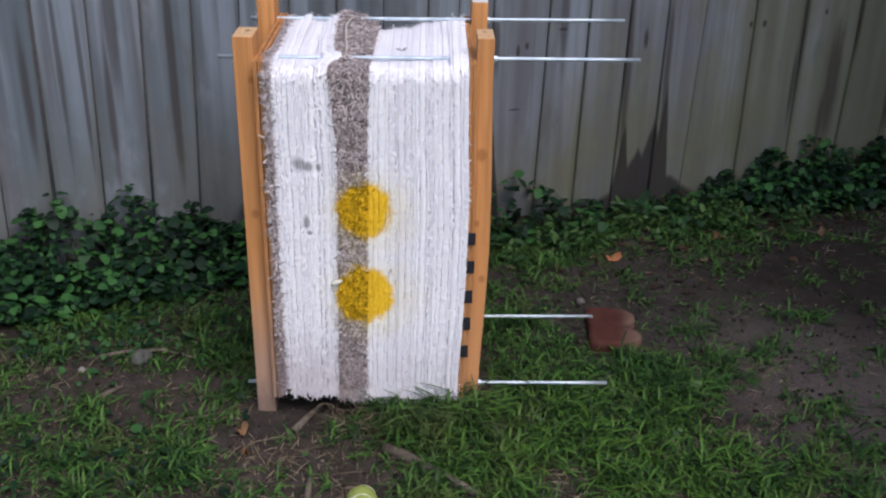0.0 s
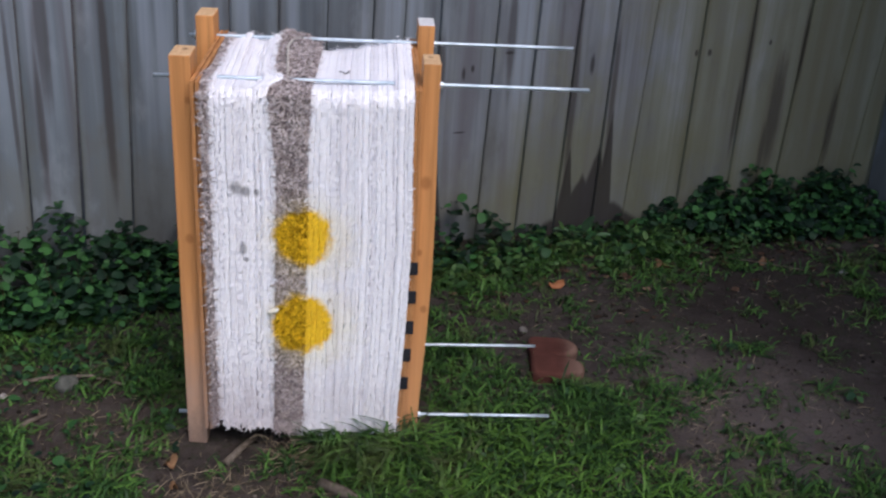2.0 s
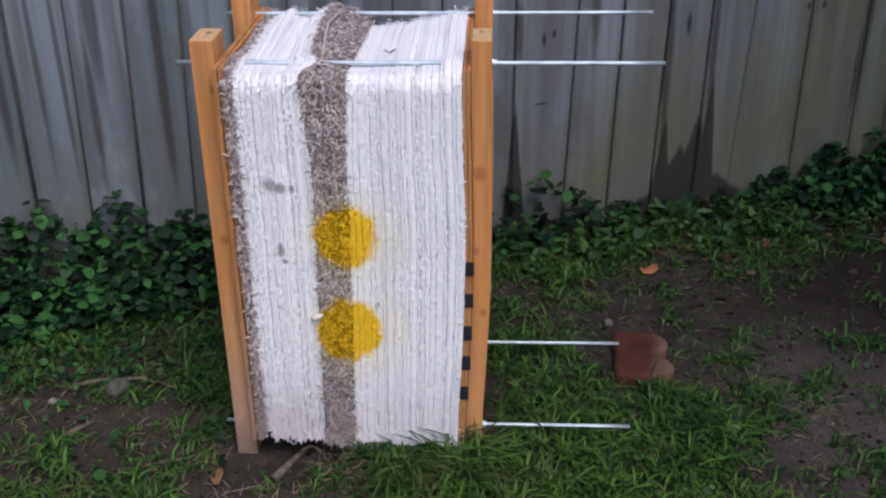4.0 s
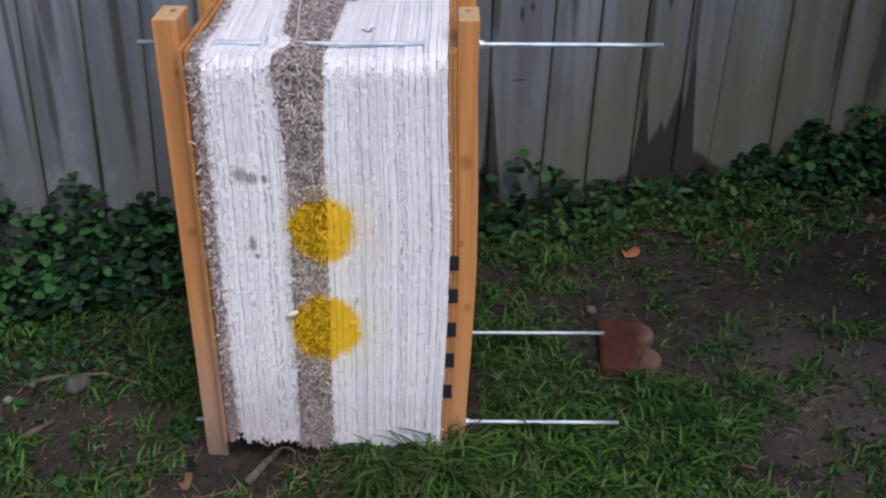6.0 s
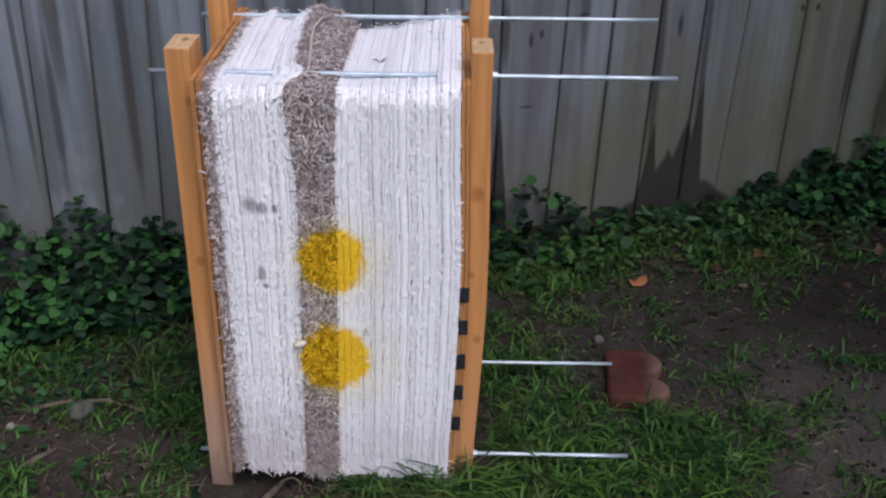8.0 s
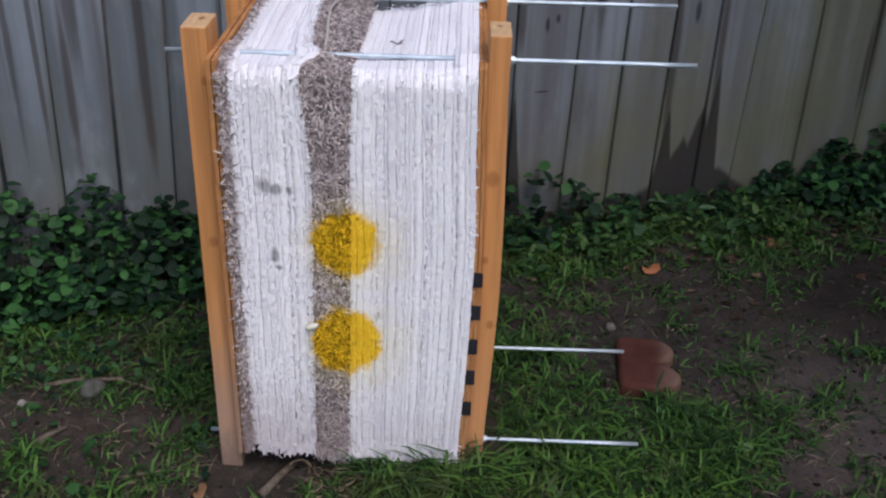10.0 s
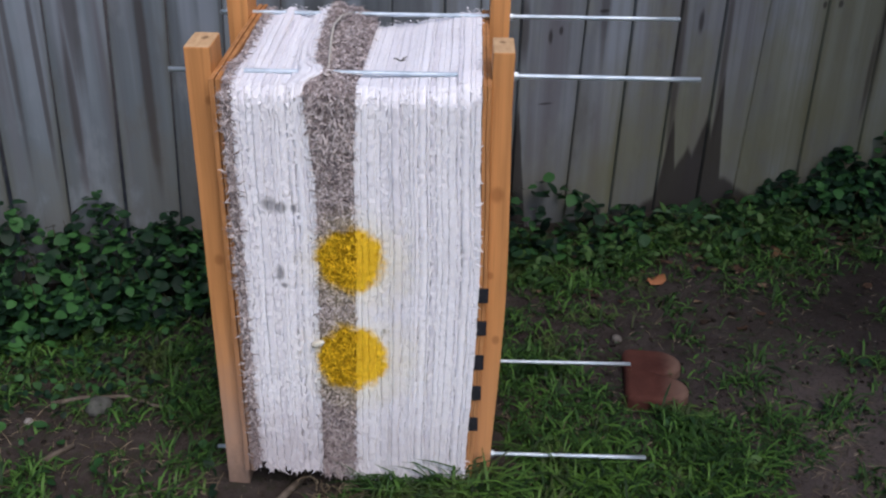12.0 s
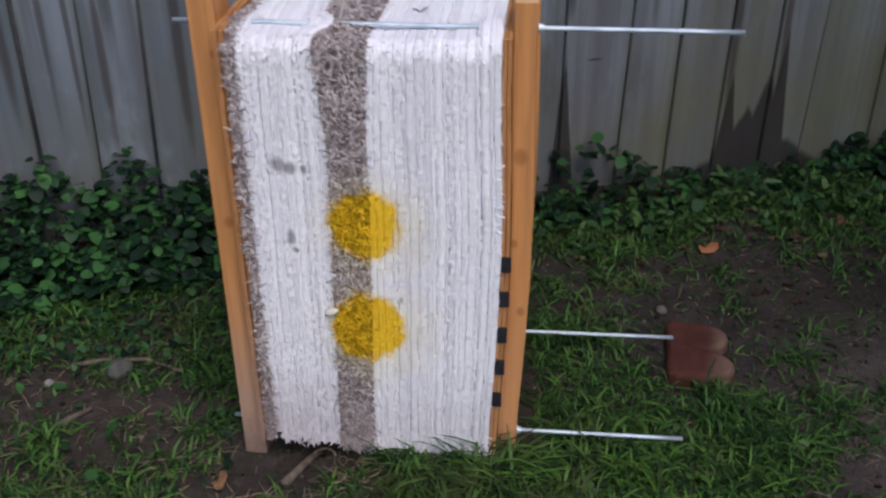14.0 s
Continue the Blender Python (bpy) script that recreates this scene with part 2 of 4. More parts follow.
def pile(name, low, mid, high, yellow, islands=False, dots=True, soft=0.0):
    """Carpet yarn; the spots of yellow spray paint and of dirt lie on its front edge."""
    k = Mat(name, 0.95)
    x, y, z = k.axis(0), k.axis(1), k.axis(2)
    yarn = k.noise(k.coords((150, 150, 90)), 1.0, 4, 0.65)
    wide = k.noise(k.coords((12, 8, 5)), 1.0, 4)
    v = k.math("ADD", k.math("MULTIPLY", k.island(), 0.6), k.math("MULTIPLY", yarn, 0.4)) if islands else yarn
    c = k.ramp(v, (0.28, low), (0.5, mid), (0.72, high))
    c = k.mix(k.math("MULTIPLY", k.step(wide, 0.5, 0.7), 0.25), c, tuple(0.8 * q for q in mid))
    if not islands:
        c = k.mix(1.0, c, k.ramp(k.each(), (0.0, (0.88, 0.87, 0.89)), (0.5, (1.0, 1.0, 1.0)), (1.0, (1.03, 1.03, 1.03))), "MULTIPLY")
    if dots:
        front = k.step(y, 0.05, 0.035)
        edge = k.noise(k.coords((30, 30, 30)), 1.0, 4, 0.7)
        dirt = 0.0
        for sx, sz, ra, rb in ((-0.139, 0.652, 0.013, 0.014), (-0.119, 0.648, 0.012, 0.010), (-0.126, 0.515, 0.007, 0.015), (-0.095, 0.645, 0.006, 0.008),
                               (0.06, 0.395, 0.004, 0.005), (-0.12, 0.49, 0.006, 0.006)):
            dirt = k.math("MAXIMUM", dirt, k.spot(x, z, sx, sz, ra, rb, edge, 1.4, 0.5))
        c = k.mix(k.math("MULTIPLY", k.math("MULTIPLY", dirt, front), 0.6), c, (0.06, 0.06, 0.065))
        # front edge greyer towards the bottom, more so on the west side
        low_grey = k.math("MULTIPLY", k.step(k.math("ADD", z, k.math("MULTIPLY", edge, 0.22)), 0.40, 0.17), front)
        c = k.mix(k.math("MULTIPLY", low_grey, k.math("ADD", 0.5, k.math("MULTIPLY", k.step(x, 0.05, -0.15), 0.3))), c, tuple(q * f for q, f in zip(mid, (0.64, 0.59, 0.60))))
        paint, mist = 0.0, 0.0
        for dx, dz, ra, rb in DOTS:
            paint = k.math("MAXIMUM", paint, k.spot(x, z, dx, dz, ra, rb, edge, 0.85, 0.17))
            mist = k.math("MAXIMUM", mist, k.spot(x, z, dx + 0.020, dz - 0.006, ra * 1.45, rb * 1.35, edge, 1.2, 0.5))
        c = k.mix(k.math("MULTIPLY", k.math("MULTIPLY", mist, front), 0.22), c, (0.80, 0.68, 0.20))
        c = k.mix(k.math("MULTIPLY", k.math("MULTIPLY", paint, front), 0.96), c, k.ramp(v, (0.25, yellow[0]), (0.68, yellow[1])))
    k.b.inputs["Specular IOR Level"].default_value = 0.05
    if soft:
        k.b.inputs["Subsurface Weight"].default_value, k.b.inputs["Subsurface Scale"].default_value = soft, 0.006
        k.b.inputs["Subsurface Radius"].default_value = (1.0, 0.95, 0.9)
    k.bump(yarn, 0.6, 0.003)
    return k.done(c)


def leafy(name, islands, low, mid, high, rough=0.55, tired=None, bright_grass=None):
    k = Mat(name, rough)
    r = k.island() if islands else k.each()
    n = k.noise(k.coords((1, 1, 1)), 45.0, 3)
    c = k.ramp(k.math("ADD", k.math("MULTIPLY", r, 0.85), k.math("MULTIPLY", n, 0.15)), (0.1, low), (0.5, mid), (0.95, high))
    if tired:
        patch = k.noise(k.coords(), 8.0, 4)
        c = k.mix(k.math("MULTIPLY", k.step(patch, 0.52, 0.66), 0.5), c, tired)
    if bright_grass:
        # Yellow-green spot; its extra brightness paints in the light falling off westwards.
        bright_spot = k.spot(k.axis(0), k.axis(1), 0.58, -0.20, 0.42, 0.26, k.noise(k.coords(), 9.0, 4), 1.8, 0.7)
        c = k.mix(k.math("MULTIPLY", k.math("MULTIPLY", bright_spot, k.step(r, 0.1, 0.9)), 0.75), c, bright_grass)
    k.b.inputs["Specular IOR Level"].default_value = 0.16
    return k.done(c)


def plain(name, low, high, scale=30.0, rough=0.7, metal=0.0, bump=0.3):
    k = Mat(name, rough, metal)
    n = k.noise(k.coords(), scale, 5, 0.65)
    k.bump(n, bump, 0.003)
    return k.done(k.ramp(n, (0.3, low), (0.7, high)))


def zinc():
    k = Mat("zinc", 0.5, 0.6)
    n = k.noise(k.coords((800, 1, 1)), 1.0, 2)
    d = k.noise(k.coords((25, 60, 60)), 1.0, 4)
    k.bump(n, 0.5, 0.0006)
    return k.done(k.ramp(d, (0.3, (0.36, 0.44, 0.51)), (0.6, (0.60, 0.68, 0.75))))


def fired_clay():
    k = Mat("fired_clay", 0.9)
    n, f = k.noise(k.coords(), 14, 5), k.noise(k.coords(), 160, 4, 0.7)
    c = k.ramp(n, (0.3, (0.045, 0.0145, 0.011)), (0.7, (0.084, 0.030, 0.022)))
    worn = k.step(k.math("ADD", k.axis(0), k.math("MULTIPLY", n, 0.05)), 0.10, 0.165)
    c = k.mix(k.math("MULTIPLY", worn, 0.65), c, (0.19, 0.125, 0.095))
    c = k.mix(k.math("MULTIPLY", k.step(f, 0.52, 0.7), 0.3), c, (0.12, 0.06, 0.05))
    k.bump(f, 0.5, 0.002)
    return k.done(c)


SOIL, FENCE, PINE, END, PLY = soil(), fence_wood(), post_wood("stained_pine"), end_grain(), ply_wood()
WHITE_PAINT = plain("white_paint", (0.5, 0.5, 0.5), (0.66, 0.66, 0.66), 80)
WHITE = pile("white_yarn", (0.74, 0.735, 0.772), (0.80, 0.796, 0.835), (0.83, 0.827, 0.862), ((0.66, 0.38, 0.003), (0.86, 0.53, 0.005)), soft=0.3)
WHITE_TUFT = pile("white_tuft", (0.74, 0.732, 0.765), (0.79, 0.783, 0.815), (0.83, 0.823, 0.85), ((0.68, 0.40, 0.003), (0.88, 0.55, 0.005)), True)
# The sheet is darker than its tufts, painting the shade between strands.
BROWN_SHADED = pile("taupe_yarn", (0.115, 0.094, 0.094), (0.25, 0.206, 0.204), (0.38, 0.325, 0.320), ((0.16, 0.096, 0.003), (0.44, 0.265, 0.005)))
BROWN_TUFT = pile("taupe_tuft", (0.20, 0.166, 0.164), (0.42, 0.360, 0.354), (0.66, 0.59, 0.58), ((0.36, 0.215, 0.004), (0.86, 0.53, 0.006)), True)
BACKING = plain("carpet_backing", (0.40, 0.37, 0.33), (0.55, 0.52, 0.48), 200)
CREAM = plain("cream_backing", (0.58, 0.54, 0.44), (0.72, 0.69, 0.60), 200)
DARK_GREY = plain("dark_grey", (0.10, 0.10, 0.10), (0.2, 0.2, 0.2), 60, 0.95)
ZINC, TAPE, CLAY = zinc(), plain("black_tape", (0.012, 0.012, 0.016), (0.03, 0.03, 0.036), 60, 0.5), fired_clay()
GRASS = leafy("grass_blade", True, (0.009, 0.025, 0.008), (0.024, 0.066, 0.015), (0.070, 0.155, 0.030), tired=(0.074, 0.080, 0.032), bright_grass=(0.072, 0.155, 0.022))
DRY = leafy("dry_blade", True, (0.045, 0.034, 0.023), (0.12, 0.094, 0.063), (0.26, 0.21, 0.15), 0.8)
IVY_ONE = leafy("vine_leaf", False, (0.0030, 0.0100, 0.0066), (0.0080, 0.0290, 0.0130), (0.034, 0.108, 0.028))
IVY_MANY = leafy("vine_leaves", True, (0.0030, 0.0100, 0.0066), (0.0080, 0.0290, 0.0130), (0.034, 0.108, 0.028))
WEED_ONE = leafy("weed_leaf", False, (0.012, 0.036, 0.015), (0.022, 0.060, 0.023), (0.040, 0.092, 0.032))
WEED_MANY = leafy("weed_leaves", True, (0.012, 0.033, 0.011), (0.030, 0.070, 0.020), (0.060, 0.115, 0.032))
WEED_BROAD = leafy("broad_weed_leaf", False, (0.050, 0.095, 0.050), (0.066, 0.120, 0.064), (0.085, 0.145, 0.078))
STEM = plain("vine_stem", (0.03, 0.025, 0.013), (0.06, 0.05, 0.026), 60)
STONE = plain("grey_stone", (0.05, 0.052, 0.046), (0.11, 0.112, 0.10), 40, 0.9)
PALE = plain("pale_pebble", (0.16, 0.15, 0.14), (0.33, 0.31, 0.29), 60, 0.8)
BUFF = plain("buff_pebble", (0.09, 0.08, 0.072), (0.17, 0.155, 0.14), 60, 0.85)
BARK = plain("dead_twig", (0.06, 0.047, 0.037), (0.15, 0.125, 0.10), 70, 0.9)
ORANGE = plain("dry_orange_leaf", (0.24, 0.085, 0.035), (0.38, 0.16, 0.075), 50, 0.7)
TANLEAF = plain("dry_tan_leaf", (0.12, 0.06, 0.03), (0.22, 0.13, 0.07), 50, 0.7)
FELT = plain("ball_felt", (0.19, 0.24, 0.05), (0.28, 0.33, 0.095), 150, 0.95, bump=0.8)
SEAM = plain("ball_seam", (0.55, 0.55, 0.45), (0.65, 0.65, 0.55), 50, 0.8)


# ---- mesh helpers ----
def mesh_of(name, verts, faces, material, smooth=False):
    me = bpy.data.meshes.new(name)
    me.from_pydata([tuple(map(float, v)) for v in verts], [], [tuple(map(int, f)) for f in faces])
    for m in material if isinstance(material, (list, tuple)) else (material,):
        me.materials.append(m)
    if smooth:
        me.polygons.foreach_set("use_smooth", [True] * len(me.polygons))
    me.update()
    return me


def bm_mesh(name, bm, material, smooth=False):
    me = bpy.data.meshes.new(name)
    bmesh.ops.recalc_face_normals(bm, faces=bm.faces)
    bm.to_mesh(me)
    bm.free()
    for m in material if isinstance(material, (list, tuple)) else (material,):
        me.materials.append(m)
    if smooth:
        me.polygons.foreach_set("use_smooth", [True] * len(me.polygons))
    return me


def part(name, me, parent, label="", m=None):
    """One mesh object under a thing; the mesh is in the parent's own space unless m places it."""
    ob = new(name, me)
    ob.parent = parent
    if m is not None:
        ob.matrix_basis = m
    return tagged(ob, label)


def box(x0, x1, y0, y1, z0, z1, bevel=0.0, cuts=0):
    bm = bmesh.new()
    bmesh.ops.create_cube(bm, size=1.0, matrix=Matrix.LocRotScale(((x0 + x1) / 2, (y0 + y1) / 2, (z0 + z1) / 2), None, (x1 - x0, y1 - y0, z1 - z0)))
    if bevel:
        bmesh.ops.bevel(bm, geom=bm.edges[:], offset=bevel, segments=2, affect="EDGES", profile=0.6)
    for n in range(cuts):
        z = z0 + (z1 - z0) * (n + 1) / (cuts + 1)
        bmesh.ops.bisect_plane(bm, geom=bm.verts[:] + bm.edges[:] + bm.faces[:], plane_co=(0, 0, z), plane_no=(0, 0, 1))
    return bm


def tube(bm, points, radii, sides=8):
    """A bent, tapered rod along the points."""
    pts = [Vector(p) for p in points]
    rings = []
    for n, p in enumerate(pts):
        d = (pts[min(n + 1, len(pts) - 1)] - pts[max(n - 1, 0)]).normalized()
        a = d.orthogonal().normalized()
        b = d.cross(a)
        rings.append([bm.verts.new(p + radii[n] * (math.cos(q) * a + math.sin(q) * b)) for q in np.linspace(0, 2 * math.pi, sides, endpoint=False)])
    for r0, r1 in zip(rings, rings[1:]):
        for j in range(sides):
            bm.faces.new((r0[j], r0[(j + 1) % sides], r1[(j + 1) % sides], r1[j]))
    bm.faces.new(rings[0][::-1])
    bm.faces.new(rings[-1])


def wob(x, y, z=0.0, f=1.0):
    return noise.noise(Vector((x * f, y * f, z * f)))


# ---- ground: one sheet to the horizon ----
def ground_z(x, y):
    near = 1.0 if abs(x) < 4 and abs(y) < 4 else 0.0
    z = near * (0.010 * wob(x, y, 0.3, 2.3) + 0.006 * wob(x, y, 1.7, 9.0) + 0.003 * wob(x, y, 4.1, 26.0))
    z += 0.016 * math.exp(-((x - 0.35) / 0.3) ** 2 - ((y + 0.02) / 0.3) ** 2)
    return z - 0.006 * math.exp(-((x + 0.2) / 0.25) ** 2 - (y / 0.3) ** 2)


def build_ground():
    far = np.array([5.0, 8, 14, 30, 80, 250, 900])
    xs = np.concatenate([-far[::-1], [-3.5, -2.6, -2.1], np.arange(-1.7, 2.5, 0.02), [2.6, 3.2, 4.0], far])
    ys = np.concatenate([-far[::-1], [-3.6, -2.6, -1.8, -1.3, -0.9], np.arange(-0.6, 2.0, 0.02), [2.2, 2.8, 3.6], far])
    verts = [(x, y, ground_z(x, y)) for y in ys for x in xs]
    nx = len(xs)
    faces = [(j * nx + i, j * nx + i + 1, (j + 1) * nx + i + 1, (j + 1) * nx + i) for j in range(len(ys) - 1) for i in range(nx - 1)]
    return tagged(new("ground", mesh_of("ground", verts, faces, SOIL, True)), "bare dark brown garden soil with patchy grass", "ground", kind="structure")


build_ground()

# ---- fence ----
FENCE_AT, FENCE_TURN = (0.0, 1.10, 0.0), 17.0
FENCE_M = pose(*FENCE_AT, 0, 0, FENCE_TURN)


def on_fence(s, d, z=0.0):
    """World place of a point s along the fence and d in front of it."""
    return FENCE_M @ Vector((s, -d, z))


# joints between boards: place low down, place high up, half the gap
JOINTS = ((-1.027, -1.017, 0.0052), (-0.884, -0.869, 0.0024), (-0.741, -0.721, 0.0040), (-0.597, -0.576, 0.0026), (-0.452, -0.438, 0.0014), (-0.302, -0.288, 0.0024), (-0.157, -0.143, 0.0030),
          (-0.009, 0.005, 0.0014), (0.137, 0.150, 0.0026), (0.240, 0.252, 0.0014), (0.362, 0.369, 0.0034), (0.542, 0.567, 0.0026), (0.692, 0.711, 0.0036), (0.841, 0.861, 0.0036),
          (0.988, 1.001, 0.0036), (1.118, 1.146, 0.0016), (1.336, 1.341, 0.0038), (1.548, 1.545, 0.0036), (1.762, 1.783, 0.0032), (1.952, 2.000, 0.0024))


def build_fence():
    fence = tagged(new("fence"), "tall fence of weathered grey vertical wooden boards", "fence", kind="structure")
    fence.matrix_basis = FENCE_M
    joints = [(-1.027 - 0.144 * n, -1.013 - 0.144 * n, 0.0016) for n in range(20, 0, -1)] + list(JOINTS) + [(1.952 + 0.16 * n, 2.0 + 0.15 * n, 0.002) for n in range(1, 4)]
    rnd = random.Random(4)
    for (a0, a1, g0), (b0, b1, g1) in zip(joints, joints[1:]):
        back = rnd.uniform(-0.003, 0.003)
        rows, seed = 7, rnd.uniform(0, 50)
        verts, faces = [], []
        for r in range(rows):
            z = -0.04 + 1.86 * r / (rows - 1)
            w0, w1 = 0.0016 * wob(seed, z, 0, 2), 0.0016 * wob(seed + 9, z, 0, 2)
            u = (z - 0.2) / 0.6
            x0, x1, e = a0 + (a1 - a0) * u + g0 + w0, b0 + (b1 - b0) * u - g1 + w1, 0.0025
            cup = rnd.uniform(0.0, 0.0015)
            verts += [(x0, 0.0 + back + e, z), (x0 + e, back, z), ((x0 + x1) / 2, back + cup, z), (x1 - e, back, z), (x1, back + e, z), (x1, back + 0.018, z), (x0, back + 0.018, z)]
        for r in range(rows - 1):
            for j in range(7):
                faces.append((r * 7 + j, r * 7 + (j + 1) % 7, (r + 1) * 7 + (j + 1) % 7, (r + 1) * 7 + j))
        faces += [tuple(range(6, -1, -1)), tuple((rows - 1) * 7 + j for j in range(7))]
        me = mesh_of("picket", verts, faces, FENCE)
        me.attributes.new("across", "FLOAT", "POINT").data.foreach_set("value", [(-1.0, -0.95, 0.0, 0.95, 1.0, 1.0, -1.0)[n % 7] for n in range(len(verts))])
        part("picket", me, fence)


build_fence()


def shade_wall(name, at, height, turn):
    """Plain board wall, added out of view to cut light from one side."""
    k = box(-0.03, 0.03, -5.0, -0.01, -0.05, height, 0.004)
    ob = tagged(new(name, bm_mesh(name, k, FENCE)), "unseen plain grey wooden wall added to shade one side", "wall", kind="structure")
    p = on_fence(at, 0.02)
    ob.matrix_basis = pose(p.x, p.y, 0, 0, 0, turn)


# Neither wall is seen; their heights set how dim each side gets.
shade_wall("wall_east", 2.22, 4.8, 8)
shade_wall("wall_west", -1.70, 3.8, -3)


# ---- the archery target: layers of carpet clamped between panels, posts and rods ----
def bow(x, z):
    """How far the right half of the frame bulges or draws in at a height."""
    off = float(np.interp(z, (-0.02, 0.125, 0.28, 0.44, 0.56, 0.70, 0.82, 0.94), (-0.0135, -0.009, -0.0005, 0.0055, 0.0058, 0.0038, 0.001, 0.003)))
    return off * min(1.0, max(0.0, x / 0.23))


def bend(bm):
    for v in bm.verts:
        v.co.x += bow(v.co.x, v.co.z)
    return bm


def post(x0, x1, y0, y1, z0, z1, cap):
    bm = bend(box(x0, x1, y0, y1, z0, z1, 0.0035, 14))
    for f in bm.faces:
        f.material_index = 1 if f.calc_center_median().z > z1 - 0.002 else 0
    return bm_mesh("post", bm, (PINE, cap))


def rod(y, z, x0, x1, sag=0.0):
    bm = bmesh.new()
    xs = np.linspace(x0, x1, 12)
    tube(bm, [(x, y, z + sag * (x - x0) / (x1 - x0)) for x in xs], [0.0042] * 12, 10)
    return bm_mesh("rod", bm, ZINC, True)


def nut(x, y, z):
    bm = bmesh.new()
    for r, x0, x1, n in ((0.0105, x, x + 0.0016, 20), (0.0075, x + 0.0016, x + 0.0085, 6)):
        tube(bm, [(x0, y, z), (x1, y, z)], [r, r], n)
    return bm_mesh("nut", bm, ZINC)


TOP = ((-0.21, 0.876), (-0.15, 0.882), (-0.11, 0.870), (-0.06, 0.886), (-0.015, 0.876), (0.02, 0.850), (0.07, 0.850), (0.124, 0.866), (0.17, 0.874), (0.23, 0.884))


def top_z(x, y):
    back = float(np.interp(x, [p[0] for p in TOP], [p[1] for p in TOP]))
    u = min(1.0, max(0.0, y / 0.42))
    ridge = (0.0075 * wob(x, 0.10 * y, 0.5, 24) + 0.0030 * wob(x, 0.15 * y, 3.5, 60) + 0.002 * wob(x, y, 2.5, 18)) * min(1.0, max(0.0, (y - 0.10) / 0.10))
    crown = 0.006 * min(1.0, max(0.0, (y - 0.03) / 0.2)) if -0.055 < x < 0.0138 else 0.0
    # pile that has closed over the front rod in three places
    over = sum(math.exp(-((x - x0) / w) ** 4) for x0, w in ((-0.196, 0.016), (-0.066, 0.024), (0.208, 0.022)))
    fold = (0.013 * over - 0.003) * math.exp(-((y - 0.07) / 0.05) ** 2)
    return 0.868 * (1 - u) + back * u + ridge + crown + fold


def outline(x, seed, shag):
    """Path of one carpet sheet's edge: up the front, back over the top, down the rear. Gives (y, z, ny, nz)."""
    path = []
    notch = 0.012 if -0.197 < x < -0.176 else 0.0
    for z in np.arange(0.068 + notch + 0.013 * wob(seed, 0.4, 0, 3), 0.835, 0.004):
        path.append((0.0, z, -1.0, 0.0))
    for a in np.linspace(0.15, 1.45, 7):
        path.append((0.034 - 0.034 * math.cos(a), 0.835 + (top_z(x, 0.03) - 0.835) * math.sin(a), -math.cos(a), math.sin(a)))
    for y in np.arange(0.036, 0.43, 0.005):
        path.append((y, top_z(x, y), 0.0, 1.0))
    for a in np.linspace(0.2, 1.5, 5):
        path.append((0.43 + 0.03 * math.sin(a), top_z(x, 0.43) - 0.03 * (1 - math.cos(a)), math.sin(a), math.cos(a)))
    for z in np.arange(top_z(x, 0.43) - 0.035, 0.07, -0.05):
        path.append((0.46, z, 1.0, 0.0))
    return path


def lean_x(x, y, z):
    """Sheets near the dark band slant along the top and down the front, and pinch together over the rod."""
    top = min(1.0, max(0.0, (y - 0.05) / 0.17))
    over = math.exp(-((x + 0.065) / 0.045) ** 2) * 0.018 * top - math.exp(-((x - 0.018) / 0.03) ** 2) * 0.007 * min(1.0, max(0.0, y / 0.1))
    pinch = math.exp(-((x + 0.058) / 0.03) ** 2) * 0.015 * math.exp(-((y - 0.07) / 0.025) ** 2)
    front = min(1.0, max(0.0, (0.05 - y) / 0.03))
    flare = min(1.0, max(0.0, (z - 0.70) / 0.15)) * front * (0.017 * math.exp(-((x + 0.055) / 0.03) ** 2) - 0.004 * math.exp(-((x - 0.016) / 0.03) ** 2))
    down = math.exp(-((x + 0.02) / 0.10) ** 2) * 0.014 * max(0.0, 0.8 - z) / 0.75 * (1 if y < 0.2 else 0)
    return x + bow(x, z) - over + pinch - flare - down


# seams between sheets that gape
CLEFTS = (-0.108, -0.096, -0.087, -0.076, -0.064, 0.045, 0.067, 0.092, 0.123, 0.140, 0.157, 0.182, 0.196, 0.211)


def gape(x, seed):
    """How deep the seam at x is."""
    near = min(abs(x - q) for q in CLEFTS)
    return 0.0010 + 0.0012 * abs(wob(seed * 2.3, 0.7, 0, 3.0)) + ((0.0070 if x < 0 else 0.0042) if near < 0.0035 else 0.0)


